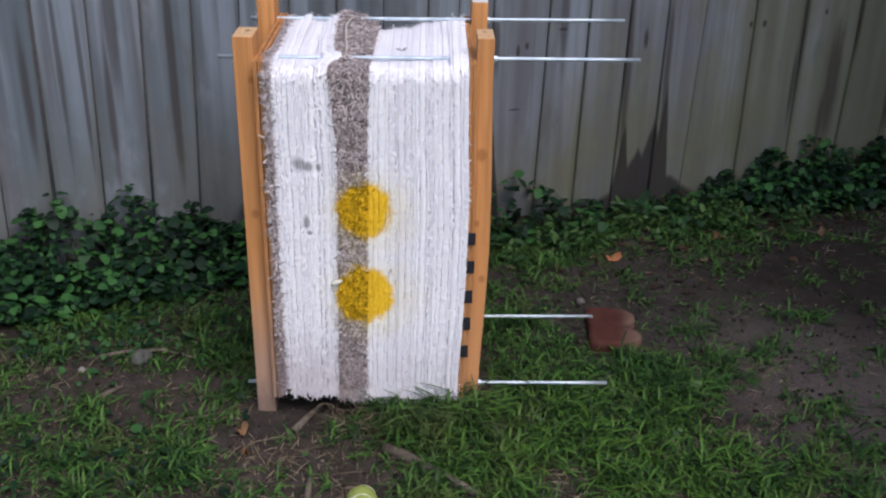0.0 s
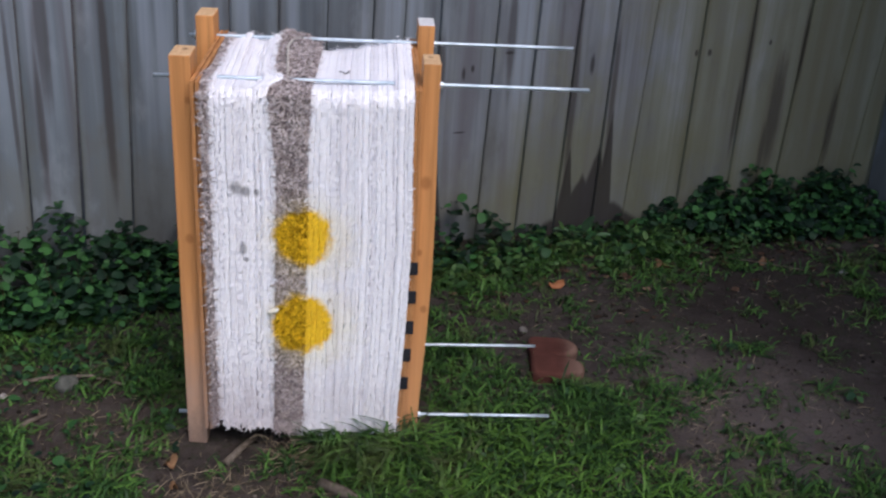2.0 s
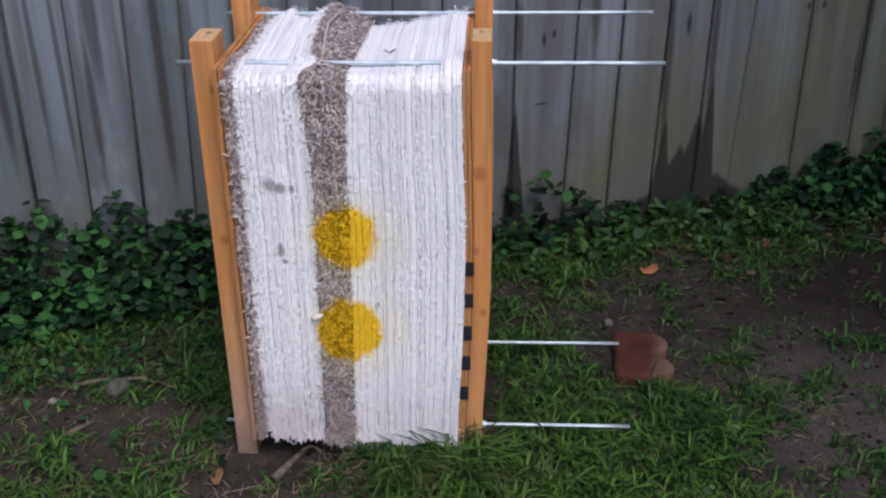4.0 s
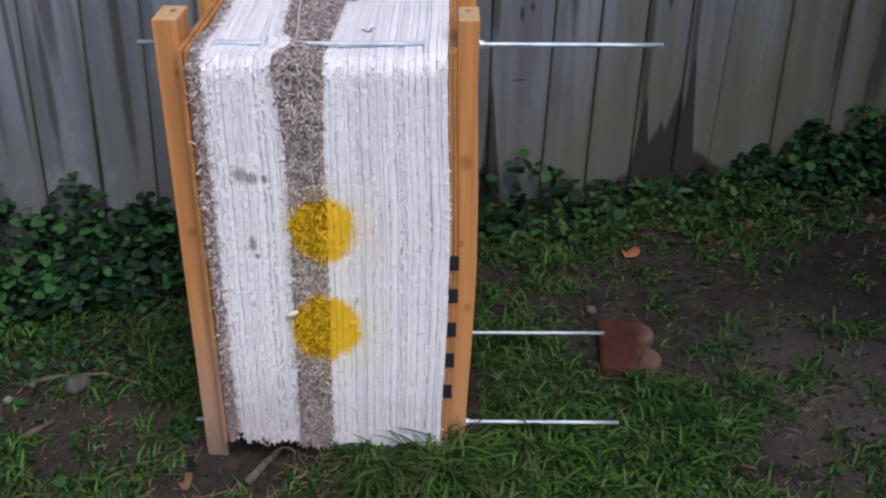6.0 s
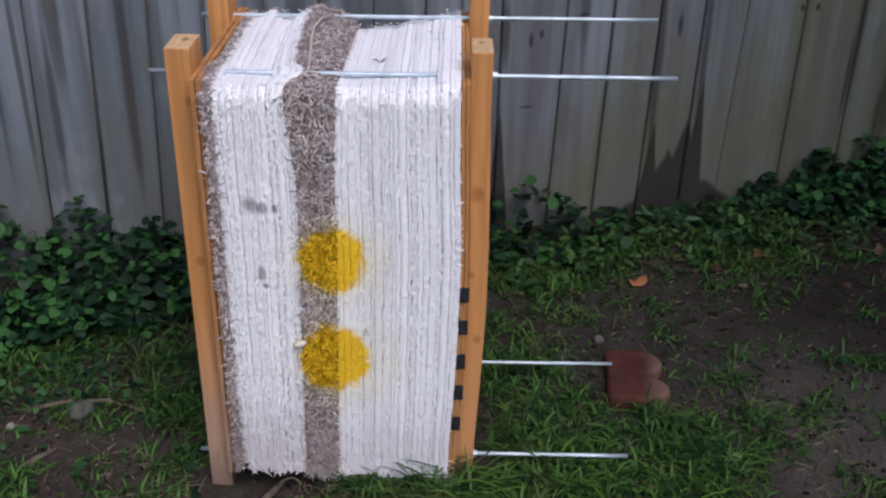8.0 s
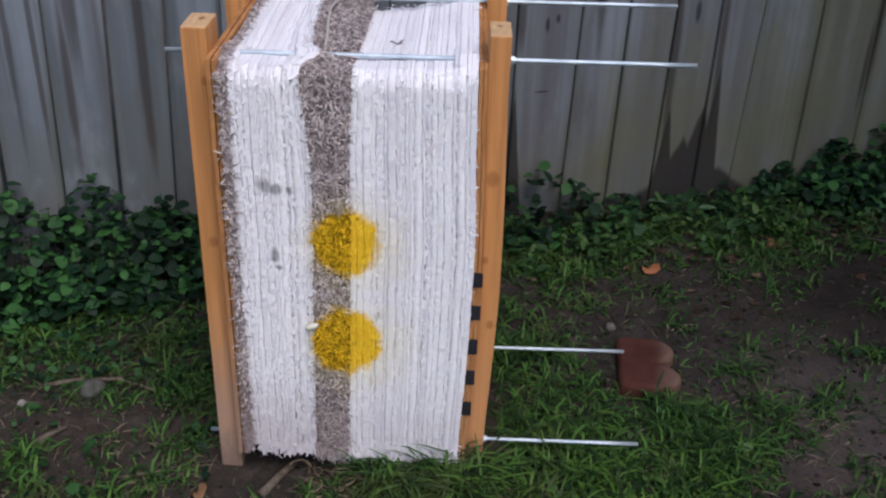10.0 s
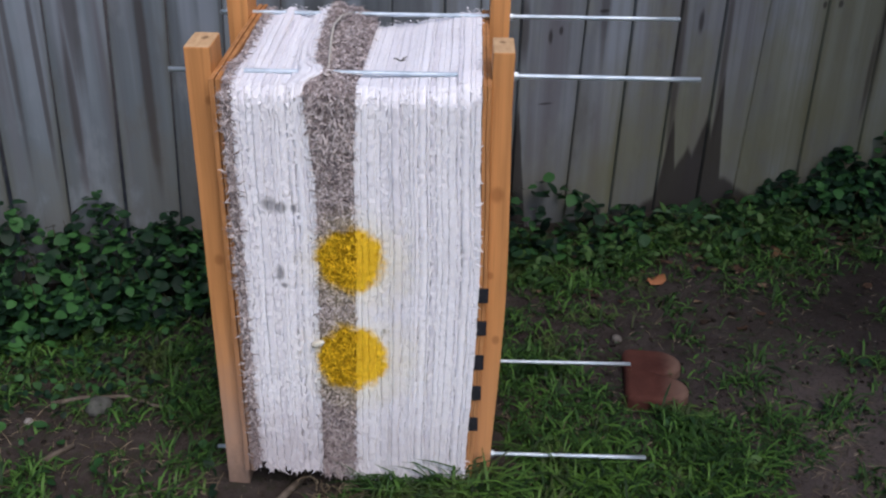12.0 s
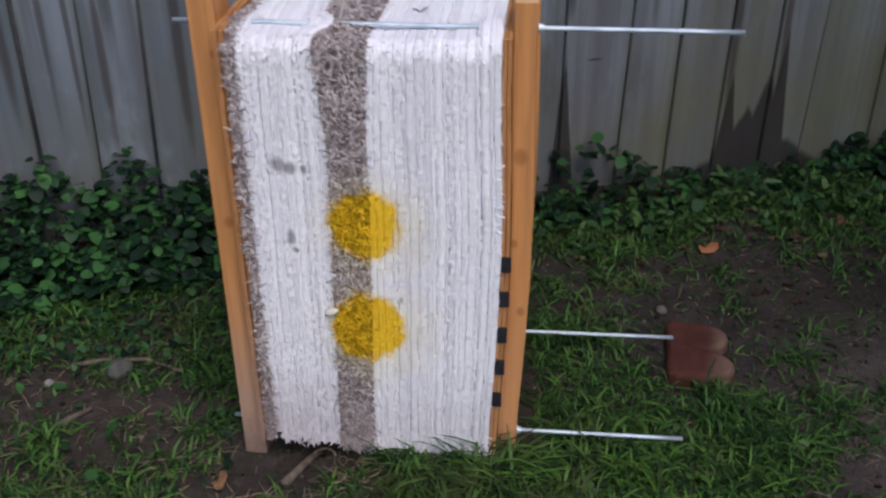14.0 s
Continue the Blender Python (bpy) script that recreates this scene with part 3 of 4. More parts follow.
def sheet(x0, x1, seed, shag):
    """One carpet sheet, its cut yarn edge lumpy and rounded."""
    path = outline((x0 + x1) / 2, seed, shag)
    push = 0.0030 * wob(seed, 0.1, 0, 5)
    verts, faces = [], []
    w = x1 - x0
    left, right = gape(x0, seed), gape(x1, seed + 1.37)
    west = x1 < -0.05 and not shag
    for n, (y, z, ny, nz) in enumerate(path):
        q = (y + z) * 1.0
        flake = wob(seed * 1.7, q, 5, 60)
        lump = 0.0008 * wob(seed * 3.1, q, 0, 170) + 0.0027 * abs(flake) - 0.0008 + push + 0.002 * wob(seed, q, 9, 9)
        lump *= 0.4 if nz > 0.8 and not shag else 1.0
        if west and ny < -0.9:
            lump += 0.0022 * (1 / (1 + math.exp(-(z - 0.290 - 0.004 * wob(seed, 1, 0, 2)) / 0.0015)) - 1)
        side = 0.0015 * wob(seed, q, 2, 60) + 0.0022 * wob(1.3, q, 8, 9)
        shut = 0.45 + 0.55 * abs(wob(seed, q, 6, 6)) if ny < -0.9 else 1.0
        if nz > 0.8 and not shag:
            cl, cr = 0.0003 + 0.35 * max(0.0, left - 0.0032), 0.0003 + 0.35 * max(0.0, right - 0.0032)
        else:
            cl, cr = left * shut, right * shut
        for fx, inset in ((0.0, 0.022), (0.02, cl), (0.25, 0.0004), (0.75, 0.0004), (0.98, cr), (1.0, 0.022)):
            d = lump * (1 if inset < 0.02 else 0) - inset
            yy, zz = y + ny * d, z + nz * d
            verts.append((lean_x(x0 + w * fx + side, yy, zz), yy, zz))
    m = 6
    for n in range(len(path) - 1):
        for j in range(m - 1):
            faces.append((n * m + j, n * m + j + 1, (n + 1) * m + j + 1, (n + 1) * m + j))
    faces.append(tuple(range(m - 1, -1, -1)))
    faces.append(tuple((len(path) - 1) * m + j for j in range(m)))
    return mesh_of("carpet_sheet", verts, faces, BROWN_SHADED if shag else WHITE, True)


def fringe(name, count, x0, x1, length, width, material, seed):
    """Yarn that hangs from the lower front edge."""
    r = np.random.RandomState(seed)
    verts, faces = [], []
    for _ in range(count):
        x = x0 + (x1 - x0) * r.rand()
        p = Vector((lean_x(x, 0.0, 0.07), 0.003 * r.randn() + 0.004, 0.078 + 0.006 * r.randn()))
        ln = length * (0.35 + 0.9 * r.rand())
        d = Vector((0.35 * r.randn(), -0.25 * r.rand(), -1)).normalized()
        e = Vector((0.9 * r.randn(), -0.5 * r.rand(), -0.8)).normalized()
        side = Vector((1, 0.4 * r.randn(), 0.2 * r.randn())).normalized() * width * 0.5
        pts, b = [p, p + d * ln * 0.5, p + d * ln * 0.5 + e * ln * 0.4], len(verts)
        for q, f in zip(pts, (1.0, 1.0, 0.5)):
            verts += [q - side * f, q + side * f]
        faces += [(b, b + 1, b + 3, b + 2), (b + 2, b + 3, b + 5, b + 4)]
    return mesh_of(name, verts, faces, material, True)


def strands(name, count, xs, length, width, curl, material, seed, stand=0.75, fall=0.35, spread_x=0.8, top=1.0):
    """Loose yarn ends standing out of the cut edges."""
    r = np.random.RandomState(seed)
    verts, faces = [], []
    for _ in range(count):
        x = xs[0] + (xs[1] - xs[0]) * r.rand()
        u = r.rand() * 1.27
        if u < 0.80:
            p, nrm = (0.0, 0.066 + 0.79 * u / 0.80), (-1.0, 0.0)
        elif u < 0.85:
            a = (u - 0.80) / 0.05 * 1.5
            p, nrm = (0.034 - 0.034 * math.cos(a), 0.835 + (top_z(x, 0.03) - 0.835) * math.sin(a)), (-math.cos(a), math.sin(a))
        else:
            if r.rand() > top:
                continue
            y = 0.03 + 0.43 * (u - 0.85) / 0.42
            p, nrm = (y, top_z(x, y)), (0.0, 1.0)
        base = Vector((lean_x(x, p[0], p[1]), p[0] - nrm[0] * 0.0015, p[1] - nrm[1] * 0.0015))
        out = Vector((0, nrm[0], nrm[1]))
        along = Vector((r.randn() * spread_x, -nrm[1] * (r.randn() + fall), nrm[0] * r.randn() * 0.8 - fall * abs(nrm[0])))
        if along.length < 1e-3:
            continue
        along.normalize()
        ln = length * (0.5 + r.rand())
        d0 = (out * stand * (1 - curl * 0.4) + along * 0.6).normalized()
        d1 = (out * (0.2 - 0.5 * curl) + along).normalized()
        twist = out.cross(along) * (r.randn() * curl * 0.9)
        pts = [base, base + d0 * ln * 0.4, base + d0 * ln * 0.45 + d1 * ln * 0.32, base + d0 * ln * 0.4 + (d1 + twist).normalized() * ln * 0.62]
        if stand < 0.3:
            side = out.cross(d0).normalized() * width * 0.5
        else:
            side = d0.cross(Vector((r.randn(), r.randn(), r.randn()))).normalized() * width * 0.5
        b = len(verts)
        for k, q in enumerate(pts):
            f = (1.0, 1.1, 0.95, 0.55)[k]
            verts += [q - side * f, q + side * f]
        faces += [(b + 2 * k, b + 2 * k + 1, b + 2 * k + 3, b + 2 * k + 2) for k in range(3)]
    return mesh_of(name, verts, faces, material, True)


def panel(x0, x1, y0, y1, z0, z1):
    bm = box(x0, x1, y0, y1, z0, z1, 0.001, 8)
    for v in bm.verts:
        v.co.y += 0.0015 * wob(v.co.z, x0, 0, 12)
    return bm_mesh("side_panel", bend(bm), PLY)


def build_target():
    t = tagged(new("archery_target"), "homemade target of white and taupe carpet layers clamped in wooden posts", "archery target")
    posts = ((-0.2705, -0.2265, 0.035, 0.122, -0.012, 0.924), (0.2435, 0.2805, 0.035, 0.122, -0.004, 0.925),
             (-0.268, -0.2265, 0.366, 0.455, -0.012, 0.935), (0.2435, 0.2825, 0.366, 0.455, -0.012, 0.932))
    for n, p in enumerate(posts):
        part("post", post(*p, WHITE_PAINT if n == 3 else END), t)
    for x0, x1 in ((-0.2255, -0.2170), (-0.2145, -0.2065), (0.2290, 0.2356), (0.2364, 0.2430)):
        part("side_panel", panel(x0, x1, 0.006, 0.47, 0.05, 0.879 if x0 < 0 else 0.876), t, "thin brown wooden side panel")
    for y, z, x0, x1, sag in ((0.080, 0.8695, -0.311, 0.603, 0.0), (0.410, 0.879, -0.29, 0.623, 0.002), (0.080, 0.050, -0.298, 0.593, 0.0), (0.405, 0.058, -0.31, 0.602, 0.004)):
        ob = part("threaded_rod", rod(y, z, x0, x1, sag), t, "zinc-plated threaded steel rod")
        inner = 0.2815 + bow(0.24, z)
        part("nut", nut(inner, y, z), ob)
        if y > 0.2:
            part("nut", nut(-0.2685 - 0.0086, y, z), ob)
    # Unseen dark filler behind the hollow sheets, added to block light.
    core = bend(box(-0.2, 0.222, 0.018, 0.44, 0.085, 0.835, 0.0, 6))
    part("core", bm_mesh("core", core, DARK_GREY), t)
    rnd = random.Random(11)
    x, n = -0.2055, 0
    while x < 0.2275:
        shag = x < -0.197 or -0.054 < x < 0.008
        w = rnd.uniform(0.010, 0.014) if shag else rnd.choice((0.005, 0.007, 0.009, 0.011, 0.015))
        stop = 0.2285 if x + w > 0.221 else x + w
        if not shag and x < -0.054 < x + w + 0.002:
            stop = -0.0535
        if shag and x < 0.008 < x + w + 0.004:
            stop = 0.0135
        part("carpet_layer", sheet(x, stop, n * 1.37 + 0.5, shag), t, "taupe shag carpet layer" if shag else "white carpet layer")
        x, n = stop, n + 1
    shag = part("taupe_yarn", strands("taupe_yarn", 9800, (-0.051, 0.0105), 0.0145, 0.0018, 0.9, BROWN_TUFT, 3, 0.75, 0.35, 0.6), t, "loose curly taupe yarn ends")
    edge = part("taupe_yarn", strands("taupe_yarn", 2600, (-0.206, -0.193), 0.014, 0.0019, 0.9, BROWN_TUFT, 5), t, "loose curly taupe yarn ends")
    pale = part("white_yarn", strands("white_yarn", 2900, (-0.194, -0.052), 0.0080, 0.0036, 0.1, WHITE_TUFT, 7, 0.10, 1.3, 0.5, 0.7), t, "loose white yarn ends")
    pale2 = part("white_yarn", strands("white_yarn", 3900, (0.010, 0.2245), 0.0080, 0.0036, 0.1, WHITE_TUFT, 9, 0.10, 1.3, 0.5, 0.7), t, "loose white yarn ends")
    stray = part("white_yarn", strands("white_yarn", 300, (0.221, 0.2275), 0.0085, 0.0024, 0.8, WHITE_TUFT, 13, 0.6, 0.4, 0.8, 0.3), t, "stray white yarn at the panel edge")
    hung = [part("white_fringe", fringe("white_fringe", 420, -0.178, -0.056, 0.018, 0.003, WHITE_TUFT, 15), t, "ragged white yarn along the lower edge"),
            part("white_fringe", fringe("white_fringe", 900, 0.012, 0.224, 0.030, 0.003, WHITE_TUFT, 16), t, "ragged white yarn along the lower edge"),
            part("taupe_fringe", fringe("taupe_fringe", 320, -0.052, 0.012, 0.032, 0.0022, BROWN_TUFT, 17), t, "ragged taupe yarn along the lower edge")]
    for ob in [shag, edge, pale, pale2, stray] + hung:
        tagged(ob, kind="stuff")
    scrap = bmesh.new()
    bmesh.ops.create_icosphere(scrap, subdivisions=2, radius=1.0)
    for v in scrap.verts:
        k = 1 + 0.35 * wob(v.co.x + 3, v.co.y, v.co.z, 2.2)
        v.co = pose(-0.064, -0.008, 0.369, 0, -24, 0) @ Vector((0.014 * k * v.co.x, 0.006 * k * v.co.y, 0.0065 * k * v.co.z))
    part("carpet_scrap", bm_mesh("carpet_scrap", scrap, CREAM, True), t, "torn cream carpet scrap")
    thread = bmesh.new()
    for tip in ((0.070, 0.185), (0.094, 0.192), (0.092, 0.172)):
        tube(thread, [(0.083, 0.177, top_z(0.083, 0.177)), ((0.083 + tip[0]) / 2, (0.177 + tip[1]) / 2, top_z(0.083, 0.177) + 0.004), (*tip, top_z(*tip) + 0.003)], [0.0014, 0.0014, 0.0009], 5)
    part("loose_thread", bm_mesh("loose_thread", thread, DARK_GREY, True), t, "grey loose thread on the top")
    for z0, z1 in ((0.461, 0.491), (0.390, 0.421), (0.313, 0.346), (0.242, 0.275), (0.168, 0.200)):
        xm = 0.2375 + bow(0.235, (z0 + z1) / 2)
        bm = box(xm - 0.0092, xm + 0.0092, 0.0015, 0.0040, z0, z1, 0.0006)
        part("tape_mark", bm_mesh("tape_mark", bm, TAPE), t, "black square of tape on the panel edge")
    # the pale backing edge that shows between the taupe layers along the top
    bm = bmesh.new()
    arch = ((-0.033, 0.045), (-0.037, 0.12), (-0.044, 0.20), (-0.048, 0.275), (-0.040, 0.345), (-0.022, 0.392))
    tube(bm, [(x, y, top_z(x, y) + 0.005 + 0.006 * math.sin(y * 7)) for x, y in arch], [0.0016, 0.0022, 0.0024, 0.0024, 0.002, 0.0014], 6)
    part("backing_edge", bm_mesh("backing_edge", bm, BACKING, True), t, "pale woven carpet backing edge")
    return t


build_target()


# ---- leaves ----
def leaf_mesh(name, length, width, material, fold=0.25, lobes=0):
    """A leaf that grows from the origin along +y, folded along its midrib."""
    prof = ((0.0, 0.12), (0.10, 0.70), (0.3, 1.0), (0.58, 0.93), (0.82, 0.58), (1.0, 0.0))
    verts, faces = [], []
    for u, w in prof:
        drop = -0.22 * length * u * u
        k = 1 + (0.25 * math.sin(u * 19) if lobes else 0)
        verts += [(-w * k * width / 2, u * length, drop + fold * w * width / 2), (0, u * length, drop), (w * k * width / 2, u * length, drop + fold * w * width / 2)]
    for r in range(len(prof) - 1):
        faces += [(3 * r, 3 * r + 1, 3 * r + 4, 3 * r + 3), (3 * r + 1, 3 * r + 2, 3 * r + 5, 3 * r + 4)]
    return mesh_of(name, verts, faces, material, True)


def joined(name, shapes, places, material):
    verts, faces = [], []
    for n, m in places:
        b = len(verts)
        verts += [m @ v.co for v in shapes[n].vertices]
        faces += [tuple(b + i for i in p.vertices) for p in shapes[n].polygons]
    return mesh_of(name, verts, faces, material, True)


LEAVES = [leaf_mesh("leaf", a, b, IVY_ONE, f) for a, b, f in ((0.036, 0.034, 0.15), (0.030, 0.027, 0.3), (0.042, 0.036, 0.1), (0.026, 0.026, 0.2))]


def vine_bed(label, s0, s1, height, depth, count, singles, seed):
    """A bed of leafy vine at the foot of the fence: stems, leaves and an uneven top."""
    rnd = random.Random(seed)
    mid = on_fence((s0 + s1) / 2, 0.1)
    bed = tagged(new("vine_bed"), label, "ground cover", kind="stuff")
    bed.matrix_basis = pose(mid.x, mid.y, 0)
    off = Vector((mid.x, mid.y, 0))
    spots = []
    while len(spots) < count:
        s, u = rnd.uniform(s0, s1), rnd.random()
        dmax = depth(s)
        d = 0.02 + u * dmax
        lump = 0.70 + 0.75 * wob(s, d, seed, 7.0) + 0.25 * wob(s, d, seed, 22.0)
        h = height(s) * max(0.12, lump) * (1 - 0.8 * u ** 1.6)
        z = h * (1 - 0.75 * rnd.random() ** 2.0)
        p = on_fence(s, d, z + 0.01) - off
        m = Matrix.Translation(p) @ pose(0, 0, 0, 0, 0, rnd.uniform(0, 360)) @ pose(0, 0, 0, rnd.gauss(-5, 20), rnd.gauss(0, 20), 0)
        g = rnd.uniform(0.55, 1.1)
        spots.append((h - z + u * 0.05, rnd.randrange(4), m @ Matrix.Scale(g, 4)))
    spots.sort(key=lambda q: q[0])
    near = [i for i in range(len(spots) * 2 // 3) if spots[i][2].translation.x + mid.x > -1.3]
    step = max(1, len(near) // singles)
    chosen = set(near[::step][:singles])
    for i in sorted(chosen):
        part("leaf", LEAVES[spots[i][1]], bed, m=spots[i][2])
    rest = part("foliage", joined("foliage", LEAVES, [(n, m) for i, (_, n, m) in enumerate(spots) if i not in chosen], IVY_MANY), bed)
    tagged(rest, kind="stuff")
    bm = bmesh.new()
    for _ in range(int((s1 - s0) * 45)):
        s, d = rnd.uniform(s0, s1), 0.03 + rnd.random() * 0.7 * depth((s0 + s1) / 2)
        a, h = on_fence(s, d, 0) - off, height(s) * rnd.uniform(0.3, 0.8)
        b = a + Vector((rnd.uniform(-0.06, 0.06), rnd.uniform(-0.08, 0.02), h))
        tube(bm, [a, (a + b) / 2 + Vector((rnd.uniform(-0.02, 0.02), 0, 0.01)), b], [0.0016, 0.0013, 0.0009], 4)
    part("stems", bm_mesh("stems", bm, STEM), bed)
    return bed


vine_bed("dense dark green vine leaves heaped at the fence foot", -1.66, -0.15,
         lambda s: float(np.interp(s, (-2.3, -1.2, -1.05, -0.87, -0.72, -0.58, -0.45, -0.15), (0.20, 0.20, 0.25, 0.29, 0.19, 0.23, 0.20, 0.12))),
         lambda s: float(np.interp(s, (-2.3, -1.0, -0.5, -0.15), (0.34, 0.34, 0.27, 0.2))), 4100, 280, 21)
vine_bed("low sparse green vine along the fence foot", -0.15, 1.28,
         lambda s: float(np.interp(s, (-0.15, 0.45, 0.62, 0.80, 1.28), (0.12, 0.150, 0.085, 0.045, 0.045))),
         lambda s: float(np.interp(s, (0.5, 0.75), (0.26, 0.15))), 800, 200, 22)
vine_bed("tall mound of dark green vine climbing the fence", 1.17, 2.1,
         lambda s: float(np.interp(s, (1.16, 1.21, 1.27, 1.5, 1.62, 1.8, 2.7), (0.02, 0.08, 0.185, 0.185, 0.185, 0.20, 0.22))),
         lambda s: float(np.interp(s, (1.24, 1.5, 2.7), (0.16, 0.26, 0.34))), 2500, 280, 23)


# ---- grass ----
def spread(x, y, x0, y0, rx, ry):
    return math.exp(-((x - x0) / rx) ** 2 - ((y - y0) / ry) ** 2)


def turf(x, y):
    """How thickly grass stands at a place, 0 to 1."""
    d = 0.08
    d += 0.62 * spread(x, y, 0.42, -0.05, 0.34, 0.20) + 0.36 * spread(x, y, 0.55, -0.32, 0.40, 0.17) + 0.30 * spread(x, y, 0.15, -0.12, 0.2, 0.10)
    d += 0.60 * spread(x, y, 0.40, 0.38, 0.14, 0.30) + 0.36 * spread(x, y, 0.76, 0.14, 0.20, 0.13) + 0.25 * spread(x, y, 1.0, -0.26, 0.25, 0.12)
    d += 0.40 * spread(x, y, -0.75, 0.58, 0.42, 0.14) + 0.34 * spread(x, y, -0.42, 0.36, 0.13, 0.20) + 0.30 * spread(x, y, -0.82, -0.15, 0.20, 0.20) + 0.22 * spread(x, y, -0.40, -0.20, 0.22, 0.11)
    d -= 0.50 * spread(x, y, -0.22, 0.0, 0.16, 0.09) + 0.34 * spread(x, y, 1.32, 0.45, 0.42, 0.48) + 0.40 * spread(x, y, -0.68, 0.12, 0.18, 0.11)
    d -= 0.30 * spread(x, y, 0.90, 0.72, 0.3, 0.22) + 0.4 * spread(x, y, 0.66, 0.40, 0.09, 0.10) + 0.40 * spread(x, y, -0.06, -0.24, 0.14, 0.09)
    d += 0.75 * spread(x, y, 0.13, -0.025, 0.13, 0.05)
    off = (1.10 + 0.3057 * x - y) * 0.956
    if 0.25 < x < 1.4:
        d += 0.42 * math.exp(-((off - 0.24) / 0.11) ** 2) * min(1.0, (1.4 - x) / 0.3)
    d += 0.50 * wob(x, y, 0.7, 6.0) + 1.0 * wob(x, y, 2.7, 14.0) + 0.35 * wob(x, y, 5.7, 31.0)
    return max(0.0, min(1.0, d))


def inside_target(x, y):
    return -0.28 < x < 0.29 and 0.02 < y < 0.47


def blades(name, tufts, per, size, material, label, seed, dry=False, limit=(-1.5, 2.2, -0.75, 1.6), least=0.0):
    rnd = random.Random(seed)
    verts, faces = [], []
    made = 0
    while made < tufts:
        x, y = rnd.uniform(limit[0], limit[1]), rnd.uniform(limit[2], limit[3])
        k = turf(x, y)
        if dry:
            k = 0.05 + 0.5 * k * (1 - 0.5 * k)
        k = max(k, least * (0.6 + 0.9 * wob(x, y, 8.0, 7.0)))
        if rnd.random() > k or inside_target(x, y) or y > 1.02 + 0.305 * x or x > 2.25 - 0.14 * y:
            continue
        made += 1
        for _ in range(rnd.randint(*per)):
            bx, by = x + rnd.gauss(0, 0.015), y + rnd.gauss(0, 0.015)
            if inside_target(bx, by):
                continue
            bz = ground_z(bx, by) - 0.003
            ln = size * rnd.uniform(0.45, 1.15) * (0.6 + 0.6 * k)
            a = rnd.uniform(0, 2 * math.pi)
            rise = rnd.uniform(0.03, 0.25) if dry else rnd.uniform(0.15, 1.25)
            fall = rise * rnd.uniform(0.0, 0.7) - (0.0 if dry else 0.15)
            w = rnd.uniform(0.0006, 0.0012) if dry else rnd.uniform(0.0012, 0.0032)
            dx, dy = math.cos(a), math.sin(a)
            p1 = (bx + dx * math.cos(rise) * ln * 0.5, by + dy * math.cos(rise) * ln * 0.5, bz + 0.003 * dry + math.sin(rise) * ln * 0.5)
            p2 = (p1[0] + dx * math.cos(fall) * ln * 0.32, p1[1] + dy * math.cos(fall) * ln * 0.32, p1[2] + math.sin(fall) * ln * 0.3)
            dip = fall - rnd.uniform(0.1, 0.7) * (0 if dry else 1)
            p3 = (p2[0] + dx * math.cos(dip) * ln * 0.25, p2[1] + dy * math.cos(dip) * ln * 0.25, p2[2] + math.sin(dip) * ln * 0.25)
            sx, sy = -dy * w, dx * w
            b = len(verts)
            for (px, py, pz), f in (((bx, by, bz), 0.8), (p1, 1.0), (p2, 0.75)):
                verts += [(px - sx * f, py - sy * f, pz), (px + sx * f, py + sy * f, pz + 0.0006)]
            verts.append(p3)
            faces += [(b, b + 1, b + 3, b + 2), (b + 2, b + 3, b + 5, b + 4), (b + 4, b + 5, b + 6)]
    return tagged(new(name, mesh_of(name, verts, faces, material, True)), label, "grass", kind="stuff")


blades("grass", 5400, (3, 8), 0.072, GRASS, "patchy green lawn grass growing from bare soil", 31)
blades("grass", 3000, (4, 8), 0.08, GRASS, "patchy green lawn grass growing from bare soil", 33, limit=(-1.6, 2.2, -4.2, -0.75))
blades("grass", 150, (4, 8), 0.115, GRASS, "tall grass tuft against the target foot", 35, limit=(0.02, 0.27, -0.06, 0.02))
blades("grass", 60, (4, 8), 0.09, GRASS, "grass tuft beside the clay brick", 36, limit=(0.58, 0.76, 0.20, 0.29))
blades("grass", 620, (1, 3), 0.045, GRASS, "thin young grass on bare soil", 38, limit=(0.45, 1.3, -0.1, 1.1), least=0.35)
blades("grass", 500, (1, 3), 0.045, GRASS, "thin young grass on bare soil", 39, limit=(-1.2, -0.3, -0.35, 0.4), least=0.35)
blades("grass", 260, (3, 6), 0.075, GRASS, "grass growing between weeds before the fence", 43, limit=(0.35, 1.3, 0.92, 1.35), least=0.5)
blades("dry_grass", 420, (2, 4), 0.065, DRY, "dry straw and cut grass lying on soil", 40, True, limit=(-0.3, 0.45, -0.42, -0.08), least=0.6)
blades("dry_grass", 420, (1, 3), 0.06, DRY, "dry straw and cut grass lying on soil", 41, True, limit=(-1.0, -0.3, -0.35, 0.4), least=0.6)
blades("dry_grass", 700, (2, 4), 0.06, DRY, "dry straw caught in the green grass", 42, True, limit=(0.28, 1.1, -0.5, 0.3), least=0.5)
blades("dry_grass", 3400, (1, 3), 0.055, DRY, "dry straw and cut grass lying on soil", 32, True)


# ---- small things on the ground ----
def lump(bm, centre, size, seed, level=2, rough=0.25):
    made = bmesh.ops.create_icosphere(bm, subdivisions=level, radius=1.0)["verts"]
    for v in made:
        k = 1 + rough * wob(v.co.x + seed, v.co.y, v.co.z, 1.4)
        v.co = Vector((v.co.x * size[0] * k, v.co.y * size[1] * k, v.co.z * size[2] * k)) + Vector(centre)


